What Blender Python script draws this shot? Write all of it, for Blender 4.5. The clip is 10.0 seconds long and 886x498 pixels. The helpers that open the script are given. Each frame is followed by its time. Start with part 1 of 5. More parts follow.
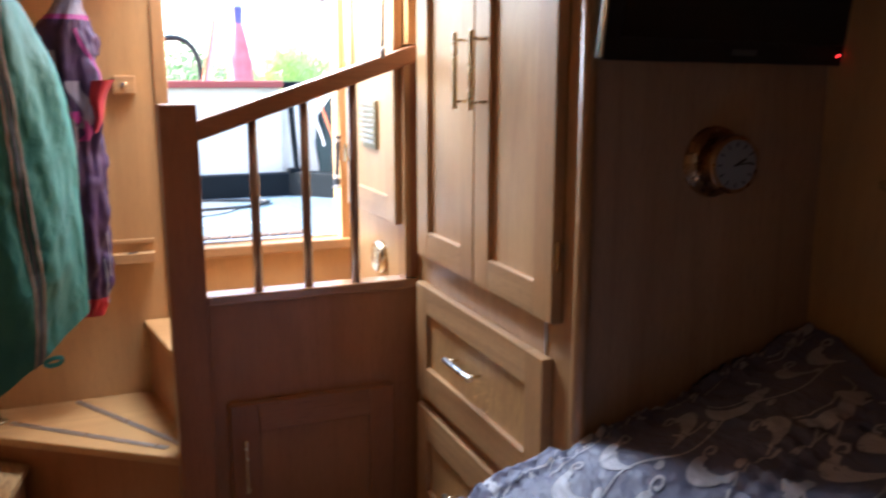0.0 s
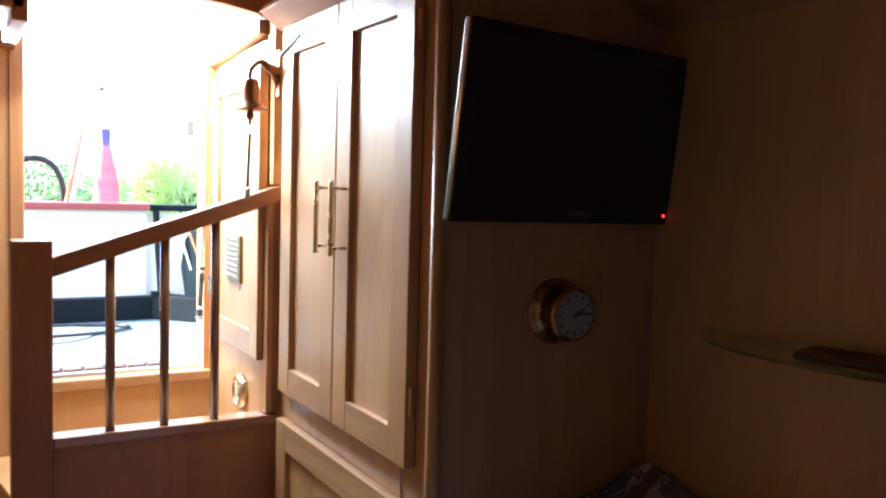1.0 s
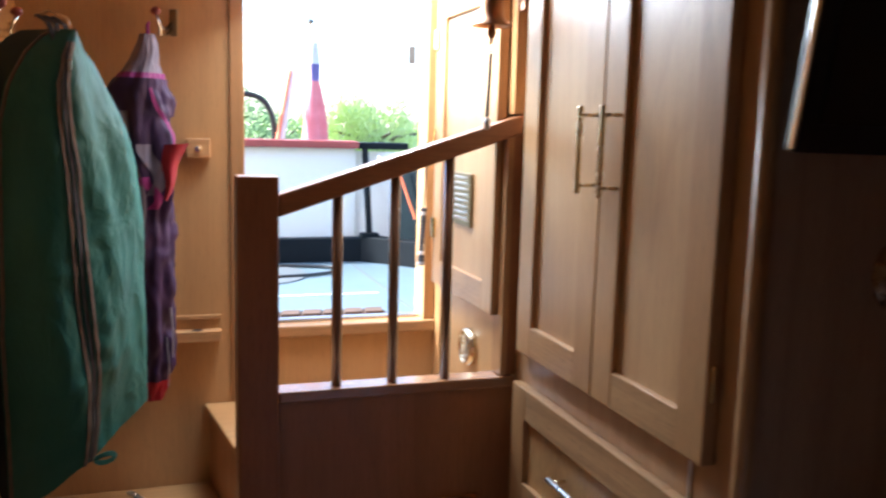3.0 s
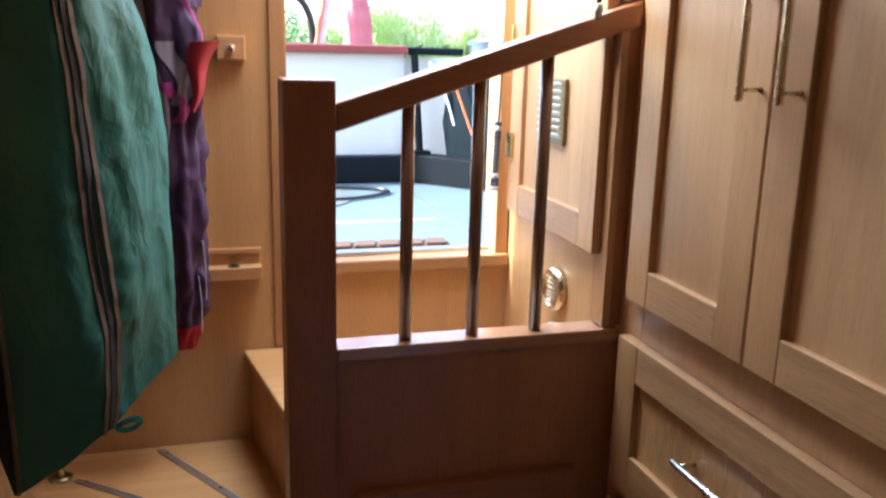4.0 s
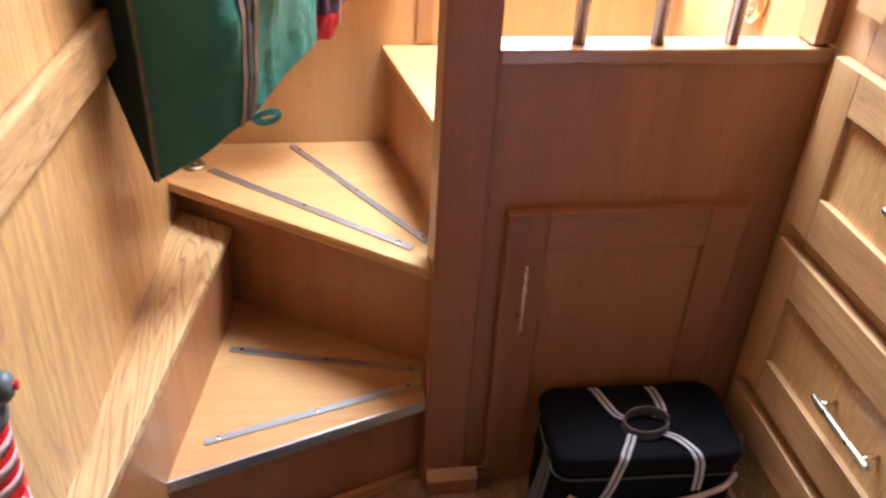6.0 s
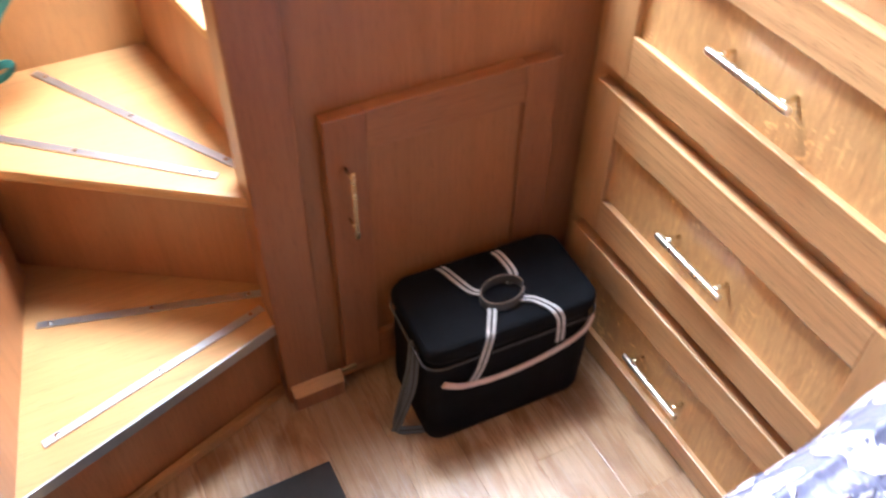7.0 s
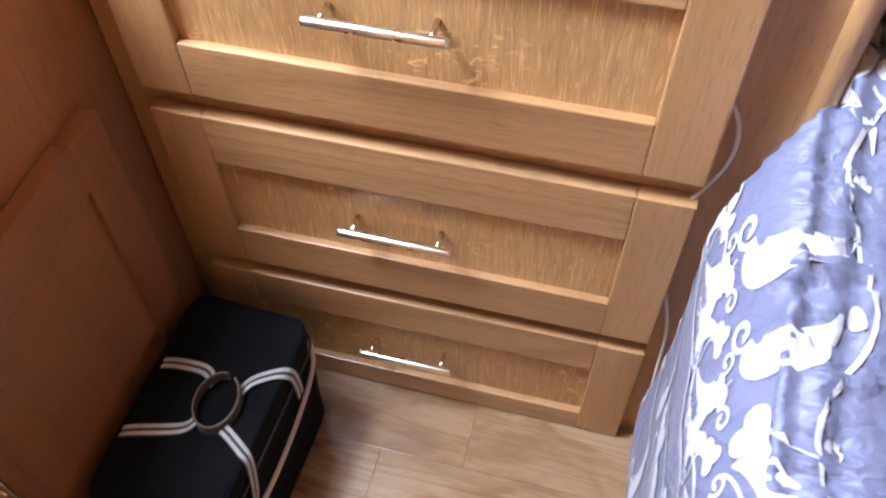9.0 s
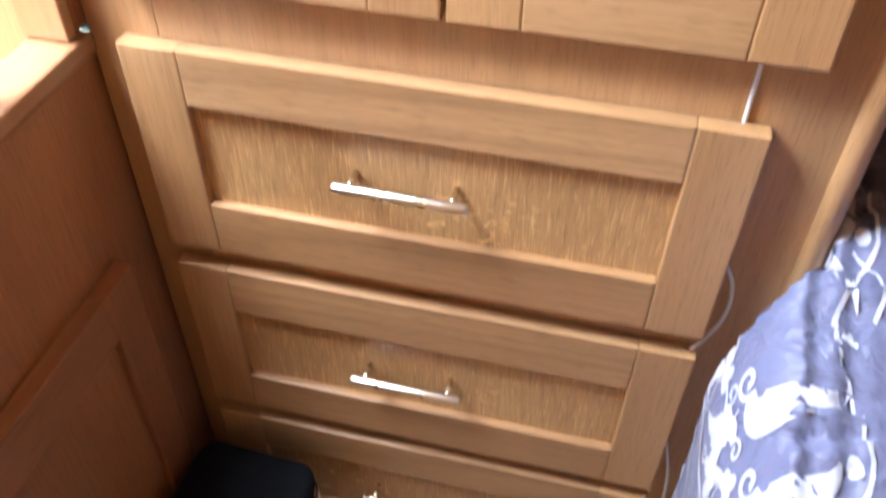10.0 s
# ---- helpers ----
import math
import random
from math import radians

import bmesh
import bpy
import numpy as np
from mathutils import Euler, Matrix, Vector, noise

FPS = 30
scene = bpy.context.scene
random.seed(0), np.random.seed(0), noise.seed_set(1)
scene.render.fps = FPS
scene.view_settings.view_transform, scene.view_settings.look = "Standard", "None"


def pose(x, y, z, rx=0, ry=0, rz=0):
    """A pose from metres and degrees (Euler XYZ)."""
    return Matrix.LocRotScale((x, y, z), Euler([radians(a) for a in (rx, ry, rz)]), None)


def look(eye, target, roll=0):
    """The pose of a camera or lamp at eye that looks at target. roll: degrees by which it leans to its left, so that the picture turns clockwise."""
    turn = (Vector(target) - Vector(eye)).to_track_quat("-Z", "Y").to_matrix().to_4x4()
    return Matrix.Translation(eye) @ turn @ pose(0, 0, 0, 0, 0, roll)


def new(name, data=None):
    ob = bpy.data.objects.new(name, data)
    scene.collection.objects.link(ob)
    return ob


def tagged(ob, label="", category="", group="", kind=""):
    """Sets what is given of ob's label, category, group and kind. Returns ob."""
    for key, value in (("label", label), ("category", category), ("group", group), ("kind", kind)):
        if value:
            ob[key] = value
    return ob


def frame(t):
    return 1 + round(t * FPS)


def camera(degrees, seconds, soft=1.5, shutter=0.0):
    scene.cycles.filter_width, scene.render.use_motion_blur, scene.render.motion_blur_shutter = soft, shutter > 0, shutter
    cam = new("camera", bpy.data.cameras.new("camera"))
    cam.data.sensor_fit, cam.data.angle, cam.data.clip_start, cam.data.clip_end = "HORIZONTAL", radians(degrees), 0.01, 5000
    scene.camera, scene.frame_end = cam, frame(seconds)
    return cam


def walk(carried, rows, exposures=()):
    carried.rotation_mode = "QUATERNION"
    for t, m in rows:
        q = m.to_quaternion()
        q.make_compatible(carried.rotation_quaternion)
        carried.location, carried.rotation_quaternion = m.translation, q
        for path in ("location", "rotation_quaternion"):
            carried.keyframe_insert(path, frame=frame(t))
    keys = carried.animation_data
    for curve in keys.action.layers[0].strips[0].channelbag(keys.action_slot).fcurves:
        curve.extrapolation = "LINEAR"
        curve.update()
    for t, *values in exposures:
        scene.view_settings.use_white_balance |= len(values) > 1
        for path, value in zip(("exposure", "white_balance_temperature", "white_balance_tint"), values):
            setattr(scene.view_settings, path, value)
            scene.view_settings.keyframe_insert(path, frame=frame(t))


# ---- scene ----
cam = camera(55.0, 10.0, soft=2.2, shutter=0.4)
PATH = [
    (0, (1.175, 0.919, 1.247), (1.908, 2.737, 0.853), -0.0),
    (0.5, (1.19, 0.885, 1.28), (2.127, 2.63, 1.0), 1.0),
    (1, (1.186, 0.864, 1.315), (2.19, 2.588, 1.182), 1.6),
    (1.5, (1.176, 0.875, 1.335), (2.144, 2.62, 1.202), 1.8),
    (2, (1.182, 0.923, 1.327), (2.055, 2.715, 1.164), 2.3),
    (2.5, (1.19, 1.032, 1.312), (2.024, 2.839, 1.121), 1.6),
    (3, (1.166, 1.178, 1.286), (1.789, 3.059, 1.01), 1.5),
    (3.2, (1.164, 1.253, 1.27), (1.738, 3.148, 0.984), 1.4),
    (4.3, (1.168, 1.597, 1.24), (1.702, 3.438, 0.67), 1.3),
    (4.5, (1.16, 1.632, 1.228), (1.624, 3.473, 0.6), 1.2),
    (5, (1.131, 1.656, 1.204), (1.466, 3.486, 0.469), 2.4),
    (5.5, (1.121, 1.669, 1.181), (1.391, 3.416, 0.247), 2.4),
    (5.7, (1.118, 1.666, 1.163), (1.368, 3.383, 0.168), 2.6),
    (6.8, (1.106, 1.851, 1.231), (1.713, 3.182, -0.131), 3.3),
    (7, (1.123, 1.873, 1.222), (1.78, 3.112, -0.204), 1.2),
    (7.5, (1.163, 1.925, 1.192), (1.928, 3.03, -0.289), -0.5),
    (7.8, (1.216, 1.975, 1.172), (2.038, 2.955, -0.366), -0.1),
    (8, (1.223, 1.993, 1.175), (2.088, 2.935, -0.362), -0.9),
    (8.3, (1.259, 2.044, 1.173), (2.222, 2.831, -0.393), 1.0),
    (8.5, (1.251, 2.09, 1.172), (2.329, 2.737, -0.383), 1.3),
    (8.8, (1.258, 2.182, 1.159), (2.375, 2.590, -0.449), -1.0),
    (9, (1.241, 2.229, 1.158), (2.398, 2.546, -0.443), -1.0),
    (9.2, (1.250, 2.252, 1.159), (2.395, 2.532, -0.456), -0.3),
    (9.5, (1.228, 2.268, 1.169), (2.437, 2.522, -0.404), 1.9),
    (10, (1.206, 2.262, 1.211), (2.61, 2.585, -0.176), 1.0),
]
EXPOSURES = [(0.0, 3.78, 5900, 10), (1.0, 3.87, 5900, 10), (2.0, 3.38, 5900, 10), (2.5, 3.2, 5900, 10), (3.2, 3.12, 5900, 10), (4.5, 3.5, 5920, 10), (5.0, 4.1, 5940, 10), (5.7, 4.8, 6000, 10), (7.0, 5.80, 5880, 10), (8.0, 5.74, 5810, 10), (9.0, 5.05, 5840, 10), (10.0, 4.92, 5880, 10)]
walk(cam, [(t, look(eye, target, roll)) for t, eye, target, roll in PATH], EXPOSURES)

# ---- world and light ----
world = bpy.data.worlds.new("sky")
scene.world = world
world.use_nodes = True
wn = world.node_tree
sky = wn.nodes.new("ShaderNodeTexSky")
sky.sky_type = "NISHITA"
sky.sun_disc = False
sky.sun_elevation = radians(40)
sky.sun_rotation = radians(-79)
sky.air_density, sky.dust_density, sky.ozone_density = 1.0, 1.5, 1.0
wn.links.new(sky.outputs[0], wn.nodes["Background"].inputs[0])
wn.nodes["Background"].inputs[1].default_value = 0.11

sun_data = bpy.data.lights.new("sun", "SUN")
sun_data.energy, sun_data.angle, sun_data.color = 2.6, radians(5), (1.0, 0.95, 0.87)
sun = new("sun", sun_data)
sun.matrix_world = look((1.75 - 4.2, 3.0 + 0.8, 0.9 + 3.9), (1.75, 3.0, 0.9))

# daylight falling through the open hatch over the stairs
hatch_data = bpy.data.lights.new("hatch_daylight", "AREA")
hatch_data.shape, hatch_data.size, hatch_data.size_y = "RECTANGLE", 0.46, 0.62
hatch_data.energy, hatch_data.color = 3.9, (0.89, 0.955, 1.0)
hatch = new("hatch_daylight", hatch_data)
hatch.matrix_world = look((1.57, 3.06, 1.86), (2.02, 2.15, 0.97))

# added fill lamp, at an unseen curtained side window behind the camera
side_fill_data = bpy.data.lights.new("window_daylight", "AREA")
side_fill_data.shape, side_fill_data.size, side_fill_data.size_y = "RECTANGLE", 0.86, 0.46
side_fill_data.energy, side_fill_data.color = 0.034, (1.0, 0.97, 0.94)
win = new("window_daylight", side_fill_data)
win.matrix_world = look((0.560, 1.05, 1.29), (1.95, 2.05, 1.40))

# added fill lamp over the foot of the bed, its unseen fitting built below
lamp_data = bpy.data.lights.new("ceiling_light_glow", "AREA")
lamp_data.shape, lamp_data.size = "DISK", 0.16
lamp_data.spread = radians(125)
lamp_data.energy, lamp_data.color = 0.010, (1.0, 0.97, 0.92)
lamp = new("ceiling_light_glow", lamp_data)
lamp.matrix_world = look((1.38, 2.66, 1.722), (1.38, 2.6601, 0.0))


# ---- materials ----
def nodes_of(name):
    m = bpy.data.materials.new(name)
    m.use_nodes = True
    t = m.node_tree
    return m, t, t.nodes["Principled BSDF"]


def link(t, a, b):
    t.links.new(a, b)


def mathn(t, op, a, b=None, clamp=False):
    n = t.nodes.new("ShaderNodeMath")
    n.operation, n.use_clamp = op, clamp
    for i, v in enumerate((a, b)):
        if v is None:
            continue
        if isinstance(v, (int, float)):
            n.inputs[i].default_value = v
        else:
            t.links.new(v, n.inputs[i])
    return n.outputs[0]


def coords(t, scale=(1, 1, 1), jitter=True):
    """Object coordinates, scaled, shifted by a random amount for each object."""
    tc = t.nodes.new("ShaderNodeTexCoord")
    mp = t.nodes.new("ShaderNodeMapping")
    mp.inputs["Scale"].default_value = scale
    link(t, tc.outputs["Object"], mp.inputs["Vector"])
    if jitter:
        oi = t.nodes.new("ShaderNodeObjectInfo")
        comb = t.nodes.new("ShaderNodeCombineXYZ")
        for i, k in enumerate((7.3, 11.9, 5.7)):
            link(t, mathn(t, "MULTIPLY", oi.outputs["Random"], k), comb.inputs[i])
        link(t, comb.outputs[0], mp.inputs["Location"])
    return mp.outputs["Vector"]


def noise_tex(t, vec, scale, detail=4.0, rough=0.55, dist=0.0):
    n = t.nodes.new("ShaderNodeTexNoise")
    n.inputs["Scale"].default_value, n.inputs["Detail"].default_value = scale, detail
    n.inputs["Roughness"].default_value, n.inputs["Distortion"].default_value = rough, dist
    link(t, vec, n.inputs["Vector"])
    return n.outputs["Fac"]


def ramp(t, fac, stops):
    r = t.nodes.new("ShaderNodeValToRGB")
    el = r.color_ramp.elements
    while len(el) < len(stops):
        el.new(0.5)
    for e, (p, c) in zip(el, stops):
        e.position = p
        e.color = (*c, 1) if len(c) == 3 else c
    link(t, fac, r.inputs["Fac"])
    return r.outputs["Color"]


def mixc(t, fac, a, b, mode="MIX"):
    n = t.nodes.new("ShaderNodeMix")
    n.data_type, n.blend_type = "RGBA", mode
    if isinstance(fac, (int, float)):
        n.inputs[0].default_value = fac
    else:
        link(t, fac, n.inputs[0])
    for i, v in ((6, a), (7, b)):
        if isinstance(v, tuple):
            n.inputs[i].default_value = (*v, 1)
        else:
            link(t, v, n.inputs[i])
    return n.outputs[2]


def bump(t, height, strength, dist, bsdf):
    b = t.nodes.new("ShaderNodeBump")
    b.inputs["Strength"].default_value, b.inputs["Distance"].default_value = strength, dist
    link(t, height, b.inputs["Height"])
    link(t, b.outputs[0], bsdf.inputs["Normal"])


def oak(name, light, dark, axis="z", rough=0.42, flame=0.5, coat=0.22, flecks=0.0, figure=0.40, knots=0.0, tint=0.0, grain=1.0, rings_n=14.0, rings_scale=2.6, stretch=0.10, hairs=0.0, wave=0.0):
    """Varnished oak, with grain along one axis: broad figure, growth lines, short pores, rays and knots."""
    m, t, b = nodes_of(name)

    def along(q):
        return {"x": (q, 1, 1), "y": (1, q, 1), "z": (1, 1, q)}[axis]

    v, v2, v3 = coords(t, along(stretch)), coords(t, along(0.018)), coords(t, along(0.06))
    broad = noise_tex(t, v, 5.0, 3, 0.5, flame)
    rings = mathn(t, "FRACT", mathn(t, "MULTIPLY", noise_tex(t, v, rings_scale, 2, 0.5, flame), rings_n))
    fine = noise_tex(t, v2, 240.0, 3, 0.7, wave)
    pores = noise_tex(t, v3, 520.0, 2, 0.6)
    mid = tuple(0.55 * a + 0.45 * c for a, c in zip(light, dark))
    col = ramp(t, broad, ((0.28, dark), (0.5, mid), (0.72, light)))
    col = mixc(t, mathn(t, "MULTIPLY", ramp(t, rings, ((0.0, (1, 1, 1)), (0.10, (0.30, 0.30, 0.30)), (0.65, (0, 0, 0)), (1.0, (0.8, 0.8, 0.8)))), figure), col, tuple(0.75 * c for c in dark))
    col = mixc(t, mathn(t, "MULTIPLY", ramp(t, fine, ((0.38, (0, 0, 0)), (0.72, (1, 1, 1)))), 0.36 * grain), col, tuple(0.55 * c for c in dark))
    col = mixc(t, mathn(t, "MULTIPLY", ramp(t, pores, ((0.56, (0, 0, 0)), (0.66, (1, 1, 1)))), 0.42 * grain), col, tuple(0.40 * c for c in dark))
    if hairs:
        hr = noise_tex(t, coords(t, along(0.045)), 330.0, 2, 0.6, wave)
        col = mixc(t, mathn(t, "MULTIPLY", ramp(t, hr, ((0.55, (0, 0, 0)), (0.66, (1, 1, 1)))), hairs), col, tuple(min(1, 1.35 * c) for c in light))
    if flecks:
        fl = noise_tex(t, coords(t, along(1.6)), 34.0, 3, 0.55, 1.8)
        patch = noise_tex(t, coords(t), 7.0, 2, 0.5)
        k = mathn(t, "MULTIPLY", ramp(t, fl, ((0.60, (0, 0, 0)), (0.66, (1, 1, 1)))), ramp(t, patch, ((0.50, (0, 0, 0)), (0.62, (1, 1, 1)))))
        col = mixc(t, mathn(t, "MULTIPLY", k, flecks), col, tuple(min(1, 1.45 * c) for c in light))
    if knots:
        vo = t.nodes.new("ShaderNodeTexVoronoi")
        vo.inputs["Scale"].default_value = 8.5
        link(t, coords(t, along(0.45)), vo.inputs["Vector"])
        col = mixc(t, mathn(t, "MULTIPLY", ramp(t, vo.outputs["Distance"], ((0.06, (1, 1, 1)), (0.13, (0.5, 0.5, 0.5)), (0.25, (0, 0, 0)))), knots), col, tuple(0.25 * c for c in dark))
        smoke = noise_tex(t, coords(t, along(0.40)), 19.0, 4, 0.6, 0.8)
        col = mixc(t, mathn(t, "MULTIPLY", ramp(t, smoke, ((0.46, (0, 0, 0)), (0.66, (1, 1, 1)))), 0.8), col, (0.62 * dark[0], 0.50 * dark[1], 0.42 * dark[2]))
    if tint:
        oi = t.nodes.new("ShaderNodeObjectInfo")
        col = mixc(t, mathn(t, "MULTIPLY", oi.outputs["Random"], tint), col, tuple(0.72 * c for c in dark))
    link(t, col, b.inputs["Base Color"])
    link(t, mathn(t, "ADD", mathn(t, "MULTIPLY", fine, 0.16), rough - 0.08), b.inputs["Roughness"])
    b.inputs["Coat Weight"].default_value, b.inputs["Coat Roughness"].default_value = coat, 0.22
    bump(t, mathn(t, "ADD", mathn(t, "MULTIPLY", pores, 0.7), fine), 0.16, 0.0006, b)
    return m


def cloth(name, c1, c2, scale=9.0, rough=0.85, weave=900.0, sheen=0.2):
    m, t, b = nodes_of(name)
    v = coords(t)
    col = mixc(t, ramp(t, noise_tex(t, v, scale, 4, 0.6), ((0.35, (0, 0, 0)), (0.65, (1, 1, 1)))), c1, c2)
    link(t, col, b.inputs["Base Color"])
    b.inputs["Roughness"].default_value = rough
    b.inputs["Sheen Weight"].default_value = sheen
    bump(t, mathn(t, "ADD", noise_tex(t, v, weave, 2), mathn(t, "MULTIPLY", noise_tex(t, v, 45.0, 3), 2.0)), 0.25, 0.0015, b)
    return m


def metal(name, col, rough=0.2, blotch=0.1):
    m, t, b = nodes_of(name)
    v = coords(t)
    n = noise_tex(t, v, 60.0, 3)
    link(t, mixc(t, mathn(t, "MULTIPLY", n, blotch * 2), col, tuple(0.6 * c for c in col)), b.inputs["Base Color"])
    b.inputs["Metallic"].default_value = 1.0
    link(t, mathn(t, "ADD", mathn(t, "MULTIPLY", n, 0.14), rough - 0.05), b.inputs["Roughness"])
    return m


def paint(name, c, rough=0.5, grime=0.25, scale=6.0, bumpy=0.1, spec=0.5):
    m, t, b = nodes_of(name)
    v = coords(t)
    n = noise_tex(t, v, scale, 5, 0.6)
    s = noise_tex(t, v, 160.0, 3, 0.6)
    col = mixc(t, mathn(t, "MULTIPLY", n, grime), c, tuple(0.45 * k for k in c))
    col = mixc(t, mathn(t, "MULTIPLY", s, grime * 0.6), col, tuple(0.6 * k for k in c))
    link(t, col, b.inputs["Base Color"])
    link(t, mathn(t, "ADD", mathn(t, "MULTIPLY", n, 0.2), rough - 0.1), b.inputs["Roughness"])
    b.inputs["Specular IOR Level"].default_value = spec
    bump(t, s, bumpy, 0.001, b)
    return m


LIGHT, DARK = (0.62, 0.362, 0.160), (0.41, 0.208, 0.084)
M_OAK_Z = oak("oak upright grain", LIGHT, DARK, "z", tint=0.3, grain=0.75)
M_OAK_Y = oak("oak grain lengthwise", (0.62, 0.37, 0.172), DARK, "y", flame=0.9, figure=0.65, tint=0.3, grain=1.0)
M_OAK_X = oak("oak grain across", LIGHT, DARK, "x", flame=0.7, grain=0.7)
M_PANEL = oak("oak veneer with medullary flecks", (0.66, 0.40, 0.165), (0.44, 0.232, 0.090), "z", flecks=0.9, figure=0.4, tint=0.2, grain=1.0, rings_n=24.0, rings_scale=6.0, hairs=0.60, wave=2.2)
M_PLAIN = oak("plain oak veneer", (0.60, 0.36, 0.17), (0.46, 0.25, 0.108), "z", figure=0.3, tint=0.2, grain=0.6)
M_BULK = oak("red-brown oak veneer", (0.465, 0.203, 0.083), (0.340, 0.140, 0.053), "z", flame=0.2, grain=0.7)
M_POST = oak("red-brown oak solid", (0.385, 0.157, 0.067), (0.25, 0.095, 0.039), "z", flame=0.4, grain=0.7)
M_BAL = oak("varnished round spindle oak", (0.25, 0.125, 0.075), (0.16, 0.075, 0.045), "z", rough=0.22, flame=0.3, coat=1.0, tint=0.2)
M_RAIL = oak("red-brown oak rail", (0.39, 0.163, 0.070), (0.26, 0.104, 0.042), "x", flame=0.4, grain=0.7)
M_CAP = oak("polished red-brown oak", (0.46, 0.22, 0.10), (0.33, 0.15, 0.065), "x", rough=0.22, flame=0.4, grain=0.6, coat=1.0)
M_WALL = oak("oak veneered ply", (0.62, 0.37, 0.16), (0.50, 0.28, 0.115), "z", flame=0.5, grain=0.5, figure=0.28)
M_SIDE = oak("oak cabin side veneer", (0.68, 0.415, 0.170), (0.50, 0.278, 0.106), "z", flame=0.7, grain=1.35, figure=0.85, rings_n=18.0, rings_scale=5.0, hairs=0.25)
M_ENDPANEL = oak("grey-brown oak veneer", (0.60, 0.385, 0.235), (0.47, 0.285, 0.165), "z", flame=0.3, grain=0.7)
M_ASH = oak("bold grained ash trim", (0.86, 0.60, 0.30), (0.40, 0.21, 0.085), "y", flame=0.9, figure=1.0, rings_n=20.0, rings_scale=8.0, grain=0.9, stretch=0.13)
M_TREAD = oak("oak tread ply", (0.58, 0.325, 0.132), (0.45, 0.235, 0.09), "x", flame=0.6, grain=0.6)
M_FLOOR = oak("oak floor board", (0.64, 0.45, 0.28), (0.33, 0.190, 0.098), "y", rough=0.26, flame=1.2, coat=0.75, figure=0.75, knots=1.0, tint=0.65, rings_scale=6.0, rings_n=12.0)
M_CEIL = oak("oak ceiling ply", (0.50, 0.28, 0.13), (0.40, 0.21, 0.10), "y", grain=0.6)
M_BRASS = metal("polished brass", (0.80, 0.58, 0.28), 0.20)
M_PALE = metal("satin brass", (0.78, 0.66, 0.46), 0.24)
M_BAR = metal("satin pale handle bar", (0.90, 0.85, 0.76), 0.27)
M_CHROME = metal("polished nickel", (0.86, 0.84, 0.80), 0.12)
M_COPPER = metal("copper brown bell bronze", (0.33, 0.17, 0.09), 0.34, 0.4)
M_STEEL = metal("aluminium strip", (0.62, 0.63, 0.66), 0.38, 0.3)
M_DARKMETAL = metal("antique brass plate", (0.30, 0.23, 0.13), 0.35, 0.4)
M_CLOCK = metal("tarnished clock brass", (0.50, 0.29, 0.15), 0.26, 0.4)
M_SOCKET = metal("antique brass socket plate", (0.50, 0.42, 0.26), 0.38, 0.3)
M_BLACK = paint("black plastic", (0.012, 0.012, 0.014), 0.35, 0.2)
M_SCREEN = paint("glossy black screen", (0.006, 0.006, 0.008), 0.14, 0.05, bumpy=0.0)
M_RUBBER = paint("black rubber mat", (0.02, 0.02, 0.022), 0.8, 0.3, 40, 0.5)
M_WHITE = paint("white enamel", (0.80, 0.80, 0.78), 0.4, 0.12)
M_DIAL = paint("white clock dial", (0.36, 0.38, 0.42), 0.35, 0.03)
M_REDPAINT = paint("dull red paint", (0.30, 0.06, 0.055), 0.45, 0.3)
M_REDGLOSS = paint("red enamel", (0.55, 0.015, 0.02), 0.25, 0.1)
M_BLUELABEL = paint("blue label", (0.02, 0.05, 0.25), 0.4, 0.1)
M_GREYBAND = paint("grey plastic", (0.10, 0.115, 0.125), 0.5, 0.2)
M_PALEPINK = paint("pale pink print", (0.62, 0.38, 0.38), 0.35, 0.2)
M_MARBLED = paint("mottled red and white print", (0.60, 0.50, 0.50), 0.35, 0.2)
t = M_MARBLED.node_tree
blot = ramp(t, noise_tex(t, coords(t, (1, 1, 0.6)), 55.0, 2, 0.5, 1.5), [(0.46, (0.62, 0.52, 0.52)), (0.50, (0.45, 0.02, 0.03))])
link(t, blot, t.nodes["Principled BSDF"].inputs["Base Color"])
M_DECK = paint("pale blue-grey deck paint", (0.105, 0.155, 0.190), 0.5, 0.35, 4, 0.4)
M_BLACKSTEEL = paint("black steel paint", (0.005, 0.008, 0.011), 0.6, 0.4, 12, 0.4, 0.15)
M_BOARD = paint("off-white board", (0.74, 0.74, 0.70), 0.5, 0.2)
M_COIR = paint("brown coir mat", (0.09, 0.055, 0.040), 0.95, 0.6, 60, 1.0)
M_NYLON = cloth("black nylon", (0.003, 0.0035, 0.005), (0.006, 0.0065, 0.009), 14, 0.85, 1200, 0.0)
M_NYLON.node_tree.nodes["Principled BSDF"].inputs["Specular IOR Level"].default_value = 0.12
M_WEB = cloth("grey striped webbing", (0.42, 0.42, 0.43), (0.55, 0.55, 0.56), 40, 0.8)
M_WEBDARK = cloth("dark webbing", (0.03, 0.03, 0.035), (0.05, 0.05, 0.055), 40, 0.8)
M_PINK = cloth("pale pink piping", (0.62, 0.48, 0.44), (0.70, 0.56, 0.52), 30, 0.7)
M_GREEN = cloth("green nylon garment cover", (0.011, 0.108, 0.086), (0.018, 0.140, 0.114), 5, 0.58, 1400, 0.0)
t = M_GREEN.node_tree
v = coords(t, (1.0, 1.0, 0.6))
crease = mathn(t, "ABSOLUTE", mathn(t, "SUBTRACT", noise_tex(t, v, 13.0, 3, 0.55, 0.8), 0.5))
crease2 = mathn(t, "ABSOLUTE", mathn(t, "SUBTRACT", noise_tex(t, v, 34.0, 2, 0.5, 0.6), 0.5))
